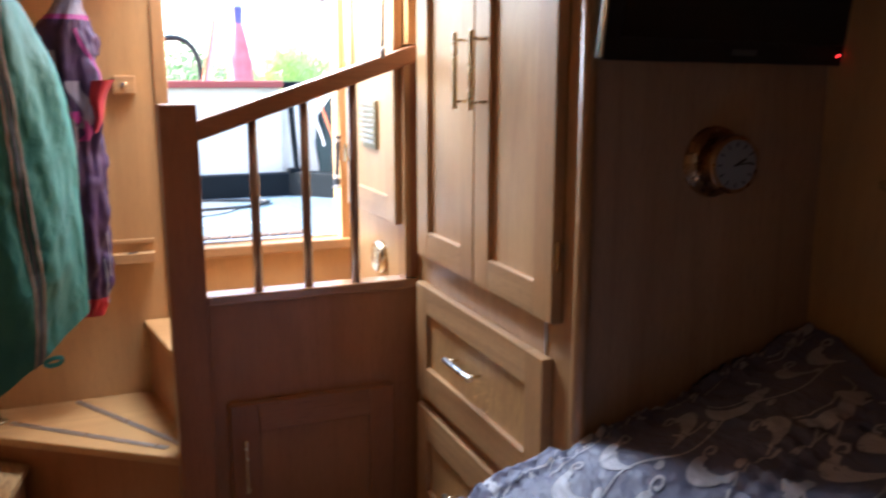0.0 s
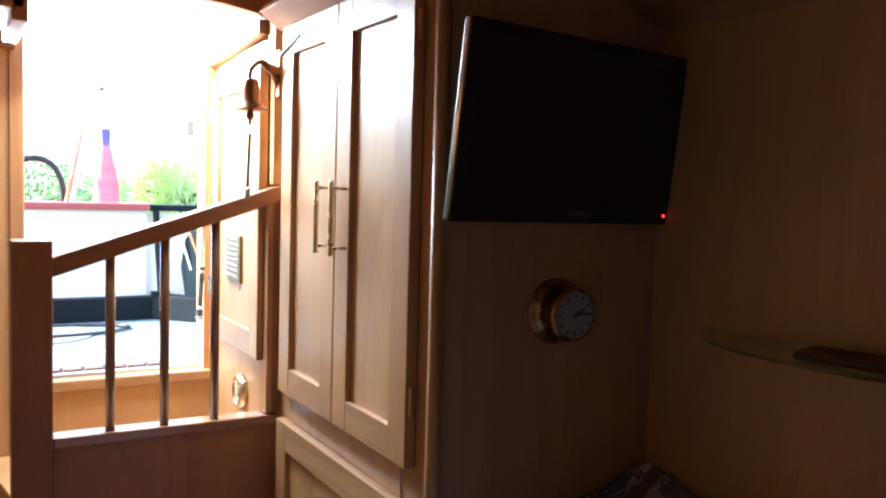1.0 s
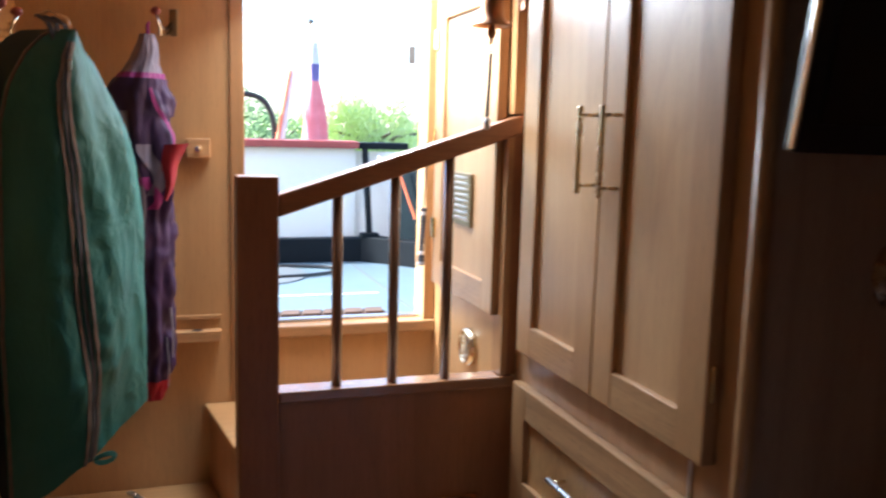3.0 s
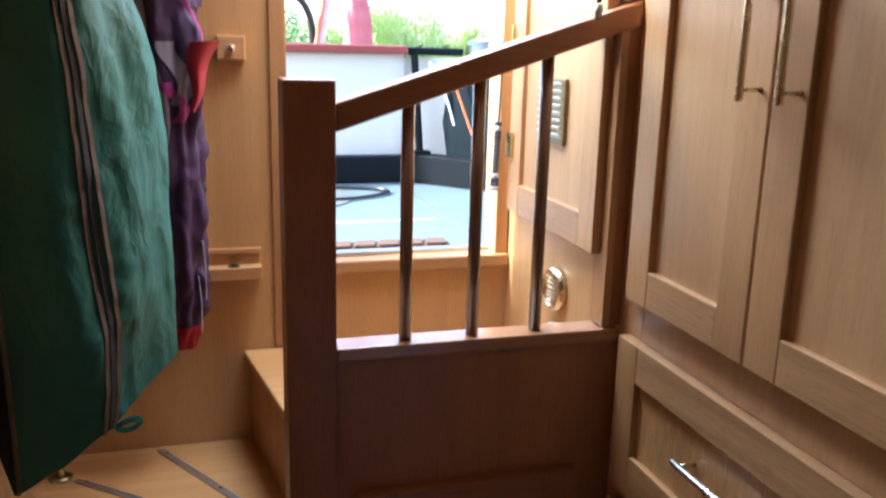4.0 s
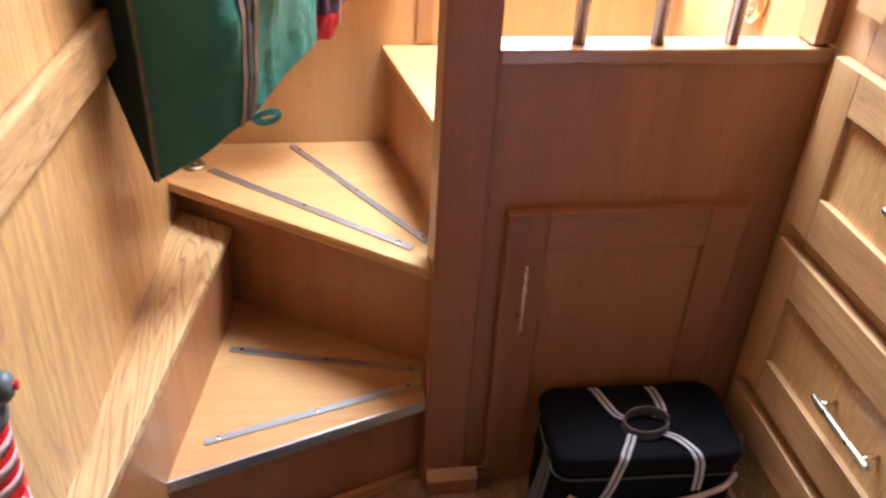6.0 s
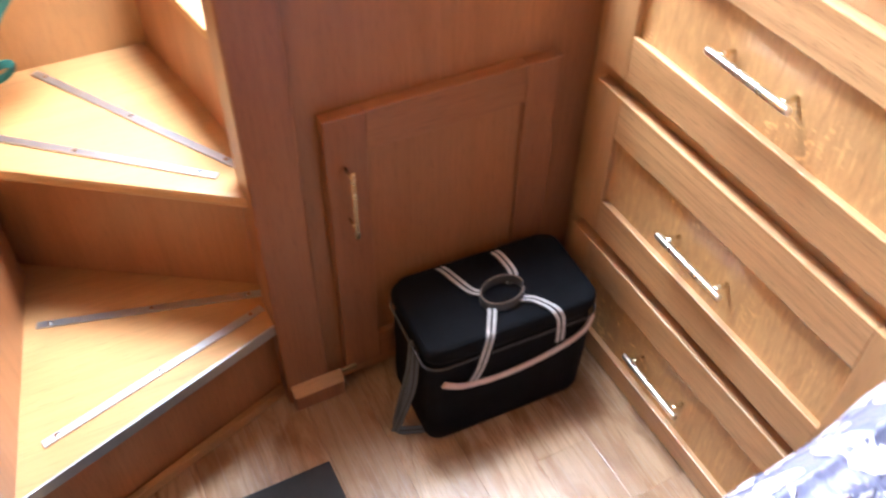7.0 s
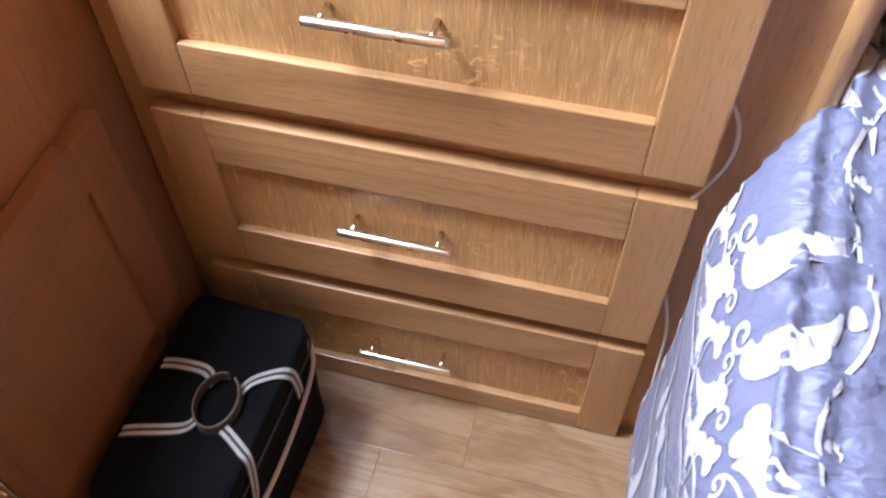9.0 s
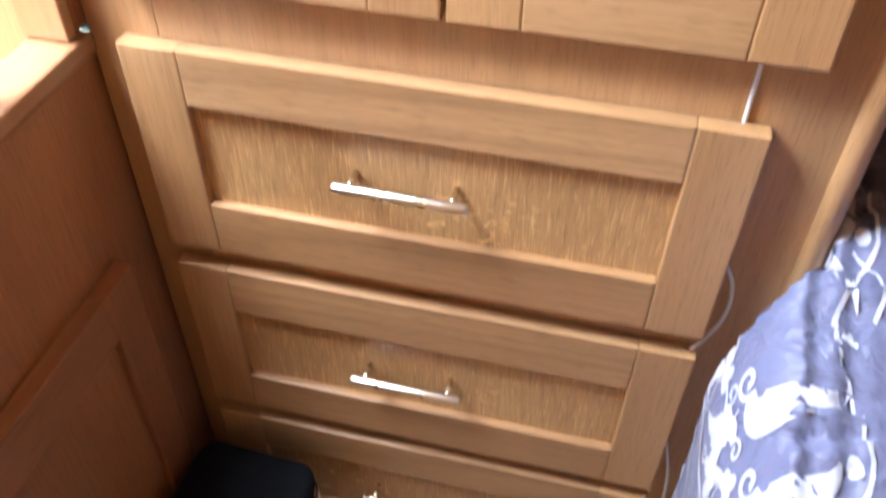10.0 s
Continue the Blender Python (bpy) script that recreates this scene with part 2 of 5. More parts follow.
bump(t, mathn(t, "ADD", mathn(t, "MULTIPLY", crease, -3.0), mathn(t, "MULTIPLY", crease2, -0.7)), 0.32, 0.010, t.nodes["Principled BSDF"])
# near-black green: the shade on the bag's side and back is in the colour
M_GREENSHADE = cloth("side gusset, shade in its colour", (0.006, 0.018, 0.017), (0.010, 0.028, 0.025), 6, 0.8, 900, 0.0)
M_TAPE = cloth("taupe binding tape", (0.14, 0.098, 0.072), (0.19, 0.135, 0.10), 50, 0.8)
M_PURPLE = cloth("purple shell fabric", (0.030, 0.011, 0.052), (0.048, 0.017, 0.078), 12, 0.55, 1300, 0.0)
M_LILAC = cloth("grey lilac shell fabric", (0.16, 0.13, 0.17), (0.22, 0.185, 0.23), 12, 0.6, 1300, 0.0)
M_MAGENTA = cloth("magenta shell fabric", (0.22, 0.012, 0.13), (0.30, 0.02, 0.18), 12, 0.6, 1300, 0.0)
M_REDCLOTH = cloth("red lining", (0.30, 0.006, 0.018), (0.42, 0.012, 0.03), 12, 0.6, 900, 0.0)
M_FLAG = cloth("red ensign cloth", (0.50, 0.12, 0.14), (0.62, 0.20, 0.22), 8, 0.8)
M_NAVY = cloth("navy cloth", (0.09, 0.08, 0.24), (0.14, 0.12, 0.30), 8, 0.8)
M_TARP = cloth("black teal canvas", (0.005, 0.010, 0.013), (0.008, 0.016, 0.020), 8, 0.8, 900, 0.0)
M_TARP.node_tree.nodes["Principled BSDF"].inputs["Specular IOR Level"].default_value = 0.1
M_CURTAIN = cloth("pale curtain cloth", (0.62, 0.60, 0.55), (0.70, 0.68, 0.62), 20, 0.9)
M_CABLE = paint("white cable", (0.75, 0.75, 0.74), 0.4, 0.1)
M_LEATHER = paint("dark red-brown leather", (0.06, 0.022, 0.016), 0.5, 0.2)
M_ORANGE = paint("orange cord", (0.7, 0.16, 0.06), 0.6, 0.1)


def satin(name, c1, c2):
    """Wrinkled satin."""
    m, t, b = nodes_of(name)
    col = mixc(t, noise_tex(t, coords(t, jitter=False), 14.0, 3), c1, c2)
    link(t, col, b.inputs["Base Color"])
    b.inputs["Roughness"].default_value = 0.50
    b.inputs["Sheen Weight"].default_value = 0.15
    wr_v = coords(t, (1.6, 0.7, 1.0), jitter=False)
    wr_n = mathn(t, "ABSOLUTE", mathn(t, "SUBTRACT", noise_tex(t, wr_v, 11.0, 3, 0.5, 1.2), 0.5))
    wr_f = noise_tex(t, coords(t, (2.2, 0.8, 1.2), jitter=False), 30.0, 3, 0.5, 0.8)
    hgt = mathn(t, "ADD", mathn(t, "MULTIPLY", wr_n, -3.0), mathn(t, "MULTIPLY", wr_f, 0.7))
    bump(t, mathn(t, "ADD", hgt, mathn(t, "MULTIPLY", noise_tex(t, coords(t, jitter=False), 700.0, 2), 0.04)), 0.42, 0.012, b)
    return m


M_DUVET = satin("slate blue satin", (0.108, 0.110, 0.190), (0.180, 0.184, 0.288))
M_PRINT = satin("white printed satin", (0.47, 0.46, 0.54), (0.54, 0.53, 0.60))


def glass_material():
    m, t, b = nodes_of("greenish shelf glass")
    b.inputs["Base Color"].default_value = (0.75, 0.9, 0.84, 1)
    b.inputs["Roughness"].default_value, b.inputs["IOR"].default_value = 0.03, 1.5
    b.inputs["Transmission Weight"].default_value = 1.0
    return m


M_GLASS = glass_material()


def emit_material(name, col, strength):
    m, t, b = nodes_of(name)
    b.inputs["Base Color"].default_value = (*col, 1)
    b.inputs["Emission Color"].default_value = (*col, 1)
    b.inputs["Emission Strength"].default_value = strength
    return m


M_LED = emit_material("red standby light", (1.0, 0.03, 0.03), 0.35)


def leaf_material(name, c1, c2):
    m, t, b = nodes_of(name)
    g = t.nodes.new("ShaderNodeNewGeometry")
    col = mixc(t, g.outputs["Random Per Island"], c1, c2)
    link(t, col, b.inputs["Base Color"])
    b.inputs["Roughness"].default_value = 0.6
    return m


M_LEAF = leaf_material("hedge leaves", (0.09, 0.17, 0.06), (0.20, 0.30, 0.11))
M_WILLOW = leaf_material("willow leaves", (0.30, 0.42, 0.12), (0.48, 0.56, 0.24))
M_BARK = paint("bark", (0.10, 0.075, 0.05), 0.9, 0.5, 20, 0.8)
M_GRASS = paint("rough grass", (0.07, 0.12, 0.035), 0.95, 0.6, 1.5, 0.8)


# ---- builders ----
def thing(name, at, label, category, group="", kind=""):
    ob = new(name)
    ob.location = at
    ob.empty_display_size = 0.05
    return tagged(ob, label, category, group, kind)


def mesh_object(name, bm, mat, smooth=False):
    me = bpy.data.meshes.new(name)
    bmesh.ops.recalc_face_normals(bm, faces=bm.faces)
    bm.to_mesh(me)
    bm.free()
    for p in me.polygons:
        p.use_smooth = smooth
    for mt in (mat if isinstance(mat, (list, tuple)) else (mat,)):
        me.materials.append(mt)
    return new(name, me)


def part(name, bm, mat, parent, label="", smooth=False):
    """Links a bmesh in world coordinates as one mesh under a thing or part."""
    ob = mesh_object(name, bm, mat, smooth)
    ob.parent = parent
    shift = parent.location if parent.data is None else Vector((0, 0, 0))
    ob.matrix_parent_inverse = Matrix.Translation(-shift)
    return tagged(ob, label) if label else ob


def structure(name, bm, mat, label="", category="", smooth=False):
    return tagged(mesh_object(name, bm, mat, smooth), label, category, "", "structure")


def box(x0, x1, y0, y1, z0, z1, bevel=0.002, bm=None):
    own = bm is None
    bm = bm or bmesh.new()
    vs = [bm.verts.new((x, y, z)) for x in (x0, x1) for y in (y0, y1) for z in (z0, z1)]
    fs = [bm.faces.new([vs[i] for i in q]) for q in ((0, 1, 3, 2), (4, 6, 7, 5), (0, 4, 5, 1), (2, 3, 7, 6), (0, 2, 6, 4), (1, 5, 7, 3))]
    if bevel:
        es = {e for f in fs for e in f.edges}
        bmesh.ops.bevel(bm, geom=list(es), offset=bevel, segments=2, affect="EDGES", profile=0.6)
    return bm


def prism(outline, z0, z1, bevel=0.002, bm=None):
    """An upright prism over a plan outline of (x, y)."""
    bm = bm or bmesh.new()
    lo = [bm.verts.new((x, y, z0)) for x, y in outline]
    hi = [bm.verts.new((x, y, z1)) for x, y in outline]
    n = len(outline)
    fs = [bm.faces.new(lo[::-1]), bm.faces.new(hi)]
    fs += [bm.faces.new((lo[i], lo[(i + 1) % n], hi[(i + 1) % n], hi[i])) for i in range(n)]
    if bevel:
        es = {e for f in fs for e in f.edges}
        bmesh.ops.bevel(bm, geom=list(es), offset=bevel, segments=2, affect="EDGES", profile=0.6)
    return bm


def slab(points, away, bevel=0.0, bm=None):
    """A plate: a polygon of 3D points pushed along the vector away."""
    bm = bm or bmesh.new()
    a = [bm.verts.new(p) for p in points]
    b = [bm.verts.new(Vector(p) + Vector(away)) for p in points]
    n = len(points)
    fs = [bm.faces.new(a[::-1]), bm.faces.new(b)]
    fs += [bm.faces.new((a[i], a[(i + 1) % n], b[(i + 1) % n], b[i])) for i in range(n)]
    if bevel:
        es = {e for f in fs for e in f.edges}
        bmesh.ops.bevel(bm, geom=list(es), offset=bevel, segments=2, affect="EDGES", profile=0.6)
    return bm


def tube(points, radius, seg=12, bm=None, closed=False):
    """A round bar along a line of points; radius may be a list."""
    bm = bm or bmesh.new()
    pts = [Vector(p) for p in points]
    n = len(pts)
    rad = radius if isinstance(radius, (list, tuple)) else [radius] * n
    rings, ref = [], None
    for i, p in enumerate(pts):
        if closed:
            d = (pts[(i + 1) % n] - pts[i - 1]).normalized()
        else:
            d = (pts[min(i + 1, n - 1)] - pts[max(i - 1, 0)]).normalized()
        if ref is None:
            ref = d.orthogonal().normalized()
        ref = (ref - d * ref.dot(d)).normalized()
        s = d.cross(ref)
        rings.append([bm.verts.new(p + (ref * math.cos(a) + s * math.sin(a)) * rad[i]) for a in (2 * math.pi * k / seg for k in range(seg))])
    last = n if closed else n - 1
    for i in range(last):
        a, b = rings[i], rings[(i + 1) % n]
        for k in range(seg):
            bm.faces.new((a[k], a[(k + 1) % seg], b[(k + 1) % seg], b[k]))
    if not closed:
        bm.faces.new(rings[0][::-1])
        bm.faces.new(rings[-1])
    return bm


def lathe(profile, at, axis=(0, 0, 1), seg=32, bm=None):
    """A turned body: (radius, height) pairs round an axis that starts at a point."""
    bm = bm or bmesh.new()
    ax = Vector(axis).normalized()
    u = ax.orthogonal().normalized()
    w = ax.cross(u)
    at = Vector(at)
    rings = [[bm.verts.new(at + ax * h + (u * math.cos(a) + w * math.sin(a)) * max(r, 1e-4)) for a in (2 * math.pi * k / seg for k in range(seg))] for r, h in profile]
    for a, b in zip(rings, rings[1:]):
        for k in range(seg):
            bm.faces.new((a[k], a[(k + 1) % seg], b[(k + 1) % seg], b[k]))
    bm.faces.new(rings[0][::-1])
    bm.faces.new(rings[-1])
    return bm


def ribbon(points, normals, width, thick=0.002, bm=None):
    """A flat strap along a line of points, lying on surfaces with these normals."""
    bm = bm or bmesh.new()
    pts = [Vector(p) for p in points]
    rings = []
    for i, p in enumerate(pts):
        d = (pts[min(i + 1, len(pts) - 1)] - pts[max(i - 1, 0)]).normalized()
        nn = Vector(normals[i] if isinstance(normals, list) else normals).normalized()
        s = d.cross(nn).normalized() * width / 2
        nn = s.cross(d).normalized() * thick
        rings.append([bm.verts.new(q) for q in (p - s, p + s, p + s + nn, p - s + nn)])
    for a, b in zip(rings, rings[1:]):
        for k in range(4):
            bm.faces.new((a[k], a[(k + 1) % 4], b[(k + 1) % 4], b[k]))
    bm.faces.new(rings[0][::-1])
    bm.faces.new(rings[-1])
    return bm


# ---- plan ----
XD = 1.840          # front of the drawers and wardrobe doors
XC = 1.862          # front of the wardrobe's frame
YB = 2.775          # cabin side of the stair bulkhead
YS = 2.045          # side panel of the wardrobe
YW = 3.262          # end wall with the stern doorway
XR = 2.335          # hull lining behind the bed
ZF = -0.067         # top of the floor boards
Z1, Z2, Z3, ZCAP, ZSILL, ZDECK = 0.147, 0.411, 0.612, 0.780, 0.796, 0.777


def left_x(y):
    """The lining over the gunwale runs inwards towards the stern."""
    return 0.838 + 0.08 * (y - 2.71)


# ---- structure ----
structure("floor", box(0.30, XR + 0.05, -0.9, 3.4, ZF - 0.05, ZF - 0.004, 0), M_BLACKSTEEL, "dark sub-floor under the oak boards", "floor")

structure("wall_starboard", box(XR, XR + 0.05, -0.9, YS + 0.9, ZF, 1.85, 0), M_WALL, "oak-veneered hull lining", "wall")
structure("wall_forward", box(0.25, XR + 0.05, -0.95, -0.9, ZF, 1.9, 0), M_WALL, "oak-veneered forward bulkhead", "wall")
x0, x1 = left_x(-0.9), left_x(YW + 0.03)


def port_panel(name, ya, yb, za, zb, label):
    xa, xb = left_x(ya) - 0.012, left_x(yb) - 0.012
    structure(name, slab([(xa, ya, za), (xb, yb, za), (xb, yb, zb), (xa, ya, zb)], (-0.05, 0.006, 0)), M_SIDE, label, "wall")


# window opening added out of view, to hold the fill lamp
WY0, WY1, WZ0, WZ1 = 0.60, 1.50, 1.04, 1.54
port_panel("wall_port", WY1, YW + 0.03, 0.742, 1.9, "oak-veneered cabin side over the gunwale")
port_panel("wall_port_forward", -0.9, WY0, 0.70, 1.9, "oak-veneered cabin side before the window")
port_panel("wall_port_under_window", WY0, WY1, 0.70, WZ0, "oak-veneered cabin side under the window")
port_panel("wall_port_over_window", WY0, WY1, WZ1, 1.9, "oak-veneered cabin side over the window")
wf = thing("window_1", (left_x(1.05), 1.05, WZ0), "added unseen oak-framed window with a pale curtain, for the fill lamp", "window", "", "structure")
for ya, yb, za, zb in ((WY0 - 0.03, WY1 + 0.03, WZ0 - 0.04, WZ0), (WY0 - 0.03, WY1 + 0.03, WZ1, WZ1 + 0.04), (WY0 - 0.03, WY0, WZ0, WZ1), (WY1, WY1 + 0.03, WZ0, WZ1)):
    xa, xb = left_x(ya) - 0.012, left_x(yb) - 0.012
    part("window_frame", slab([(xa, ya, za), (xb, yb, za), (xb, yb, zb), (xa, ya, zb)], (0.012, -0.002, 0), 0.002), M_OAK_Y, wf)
# opaque curtain, added to keep the sun out of this opening
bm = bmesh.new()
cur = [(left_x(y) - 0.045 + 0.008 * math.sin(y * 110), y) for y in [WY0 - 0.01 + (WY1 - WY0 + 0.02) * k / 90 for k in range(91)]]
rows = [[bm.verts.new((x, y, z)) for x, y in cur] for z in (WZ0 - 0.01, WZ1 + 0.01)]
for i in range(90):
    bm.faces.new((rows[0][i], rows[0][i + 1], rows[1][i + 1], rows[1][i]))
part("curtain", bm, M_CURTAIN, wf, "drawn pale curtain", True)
structure("wall_port_lower", slab([(x0 - 0.016, -0.9, ZF), (x1 - 0.016, YW + 0.03, ZF), (x1 - 0.016, YW + 0.03, 0.740), (x0 - 0.016, -0.9, 0.740)], (-0.05, 0.006, 0)), M_SIDE, "oak-veneered lining under the gunwale", "wall")
structure("trim_gunwale", slab([(x0 - 0.012, -0.9, 0.738), (x1 - 0.012, YW, 0.738), (x1 - 0.012, YW, 0.808), (x0 - 0.012, -0.9, 0.808)], (0.016, -0.002, 0), 0.004), M_ASH, "ash dado rail with bold grain", "trim")

# end wall with the stern doorway
structure("wall_stern", box(0.80, 1.318, YW, YW + 0.03, ZF, 1.665, 0), M_WALL, "oak-veneered end wall beside the doorway", "wall")
structure("wall_stern_sill", box(1.318, 1.86, YW, YW + 0.03, ZF, 0.764, 0), M_WALL, "oak-veneered panel under the doorway", "wall")
d = thing("door_frame", (1.57, YW, 0.755), "oak stern doorway frame with a worn threshold", "door frame", "", "structure")
part("jamb", box(1.318, 1.352, YW - 0.006, YW + 0.07, Z3 + 0.002, 1.70, 0.003), M_OAK_Z, d)
part("jamb", box(1.805, 1.835, YW - 0.002, YW + 0.075, ZSILL, 1.66, 0.003), M_OAK_Z, d)
part("threshold", box(1.354, 1.834, YW - 0.014, YW + 0.09, 0.766, ZSILL, 0.005), M_OAK_X, d)
part("threshold_strip", box(1.356, 1.80, YW + 0.03, YW + 0.06, ZSILL + 0.001, ZSILL + 0.008, 0.002), M_STEEL, d, "aluminium threshold strip")
for z in (1.03, 1.27):
    part("hinge", box(1.3515, 1.356, YW + 0.045, YW + 0.066, z, z + 0.05, 0.001), M_BRASS, d, "brass hinge")

# stairwell side wall beyond the bulkhead
structure("wall_stairwell", box(1.836, 1.90, YB + 0.055, YW + 0.10, ZF, 1.66, 0), M_WALL, "oak-veneered side wall of the stairwell", "wall")
structure("trim_hatch", slab([(1.815, YB + 0.05, 1.672), (1.815, YW + 0.11, 1.636), (1.90, YW + 0.11, 1.636), (1.90, YB + 0.05, 1.672)], (0, 0, 0.035), 0.003), M_RAIL, "red-brown hatch coaming", "trim")

# deck head over the stairs and over the cabin
structure("ceiling_stairs", box(0.75, 1.325, YB + 0.05, YW + 0.06, 1.665, 1.70, 0.003), M_CEIL, "oak-veneered deck head over the winding stairs", "ceiling")
structure("trim_coaming", box(1.300, 1.332, YB + 0.05, YW + 0.06, 1.640, 1.80, 0.004), M_RAIL, "hatch side coaming", "trim")
bm = bmesh.new()
arch = [(x, 0.0) for x in [0.25 + 0.1 * i for i in range(22)]]
for (xa, za), (xb, zb) in zip(arch, arch[1:]):
    box(xa, xb, -0.9, YB + 0.03, 0, 0.02, 0, bm)
for v in bm.verts:
    v.co.z += 1.768 - 0.085 * (max(v.co.x - 1.55, -1.1) / 0.6) ** 2
bmesh.ops.remove_doubles(bm, verts=bm.verts, dist=1e-4)
structure("ceiling", bm, M_CEIL, "slightly arched oak-veneered cabin ceiling", "ceiling", False)
bm = bmesh.new()
n = 18
xs = [0.95 + (1.95 - 0.95) * i / n for i in range(n + 1)]
rows = []
for y in (YB + 0.028, YB + 0.055):
    rows.append([bm.verts.new((x, y, 1.735 - 0.10 * ((x - 1.57) / 0.5) ** 2)) for x in xs])
    rows.append([bm.verts.new((x, y, 1.84)) for x in xs])
for a, b in ((0, 1), (1, 3), (3, 2), (2, 0)):
    for i in range(n):
        bm.faces.new((rows[a][i], rows[a][i + 1], rows[b][i + 1], rows[b][i]))
structure("trim_header", bm, M_POST, "arched oak header over the stair opening", "trim")

# ---- stairs ----
sw = thing("winding_stairs", (1.1, 2.8, 0), "oak winder steps with aluminium nosing strips, up to the stern doorway", "stairs", "", "structure")
TREAD1 = [(0.810, 2.610), (1.306, 2.779), (1.318, 2.86), (1.310, 2.93), (0.86, 3.20)]
part("tread", prism(TREAD1, Z1 - 0.025, Z1, 0.003), M_TREAD, sw)
part("riser", slab([(0.815, 2.642, ZF), (1.300, 2.808, ZF), (1.300, 2.808, Z1 - 0.026), (0.815, 2.642, Z1 - 0.026)], (-0.006, 0.018, 0)), M_BULK, sw)
part("nosing", slab([(0.812, 2.6075, Z1 - 0.022), (1.304, 2.7755, Z1 - 0.022), (1.304, 2.7755, Z1 + 0.0005), (0.812, 2.6075, Z1 + 0.0005)], (-0.001, 0.0025, 0)), M_STEEL, sw, "thin aluminium edge")
part("skirting", slab([(0.85, 2.638, ZF), (1.30, 2.792, ZF), (1.30, 2.792, ZF + 0.020), (0.85, 2.638, ZF + 0.020)], (-0.004, 0.012, 0), 0.002), M_OAK_X, sw)
TREAD2 = [(0.80, 3.142), (1.294, 2.789), (1.318, 2.81), (1.318, 3.0), (1.262, 3.261), (0.84, 3.261)]
part("tread", prism(TREAD2, Z2 - 0.021, Z2, 0.006), M_TREAD, sw)
part("riser", slab([(0.83, 3.172, Z1 + 0.001), (1.304, 2.868, Z1 + 0.001), (1.304, 2.868, Z2 - 0.022), (0.83, 3.172, Z2 - 0.022)], (0.009, 0.016, 0)), M_BULK, sw)
TREAD3 = [(1.252, 3.260), (1.304, 2.915), (1.34, 2.835), (1.834, 2.835), (1.834, 3.260)]
part("tread", prism(TREAD3, Z3 - 0.019, Z3, 0.005), M_TREAD, sw)
part("riser", slab([(1.264, 3.260, Z2), (1.316, 2.920, Z2), (1.316, 2.920, Z3 - 0.020), (1.264, 3.260, Z3 - 0.020)], (0.018, 0.004, 0)), M_BULK, sw)


def strip(a, b, z):
    """A screwed-down aluminium tread strip."""
    a, b = Vector((*a, z + 0.0005)), Vector((*b, z + 0.0005))
    s = part("tread_strip", ribbon([a.lerp(b, k / 6) for k in range(7)], (0, 0, 1), 0.013, 0.003), M_STEEL, sw, "ribbed aluminium strip with screws")
    for k in (0.06, 0.5, 0.94):
        part("screw", lathe([(0.0042, 0), (0.004, 0.0012), (0.002, 0.0018)], a.lerp(b, k) + Vector((0, 0, 0.003)), (0, 0, 1), 10), M_CHROME, s)


strip((0.925, 2.708), (1.288, 2.816), Z1)
strip((0.952, 2.940), (1.298, 2.848), Z1)
strip((1.076, 3.238), (1.306, 2.858), Z2)
strip((0.925, 3.146), (1.270, 2.852), Z2)

# boxed ledge along the port side
lg = thing("side_ledge", (0.87, 2.5, 0), "boxed pipe ledge with a bold-grained ash top, beside the steps", "ledge", "", "structure")
part("top", slab([(0.770, 2.05, 0.312), (0.778, 2.05, 0.312), (0.962, 3.070, 0.312), (0.852, 3.145, 0.312)], (0, 0, 0.020), 0.003), M_ASH, lg)
part("front", slab([(0.774, 2.06, ZF), (0.952, 3.06, ZF), (0.952, 3.06, 0.311), (0.774, 2.06, 0.311)], (-0.015, 0.002, 0)), M_BULK, lg)

# ---- bulkhead with balustrade ----
bk = thing("stair_bulkhead", (1.60, YB + 0.02, 0), "red-brown oak bulkhead with an open sloping balustrade over a cupboard door", "bulkhead", "", "structure")
part("panel", box(1.370, XC + 0.03, YB + 0.006, YB + 0.030, ZF, 0.757, 0), M_BULK, bk)
part("newel_post", box(1.293, 1.370, YB - 0.010, YB + 0.060, ZF, 1.194, 0.004), M_POST, bk)
part("newel_plinth", box(1.300, 1.392, YB - 0.030, YB - 0.0105, ZF, -0.030, 0.003), M_POST, bk)
part("plinth_bead", slab([(1.299, YB - 0.031, -0.0295), (1.393, YB - 0.031, -0.0295), (1.393, YB - 0.0105, -0.016), (1.299, YB - 0.0105, -0.016)], (0, 0.004, -0.006), 0.002), M_OAK_X, bk, "sloping bead on the newel's plinth")
part("cap", box(1.3705, XC - 0.002, YB - 0.004, YB + 0.050, 0.757, ZCAP, 0.004), M_CAP, bk)
for x in (1.486, 1.600, 1.712):
    zt = 1.122 + (x - 1.372) * 0.342
    part("baluster", lathe([(0.0105, 0), (0.0105, zt - ZCAP + 0.01)], (x, YB + 0.022, ZCAP), (0, 0, 1), 18), M_BAL, bk, smooth=True)
part("handrail", slab([(1.3705, YB - 0.004, 1.117), (1.858, YB - 0.004, 1.283), (1.858, YB - 0.004, 1.322), (1.3705, YB - 0.004, 1.160)], (0, 0.050, 0), 0.005), M_RAIL, bk)
# light on the stile's stair side, put in as a paler oak strip
part("end_stile_edge", box(1.828, 1.8425, YB + 0.002, YB + 0.052, 0.782, 1.292, 0.002), M_OAK_Z, bk, "stile's lit side as a strip of paler oak")
part("end_stile", box(1.8428, XC + 0.020, YB + 0.005, YB + 0.050, 0.782, 1.300, 0.002), M_POST, bk)
part("jamb", box(1.838, 1.884, YB + 0.002, YB + 0.052, 1.322, 1.70, 0.002), M_OAK_Z, bk)


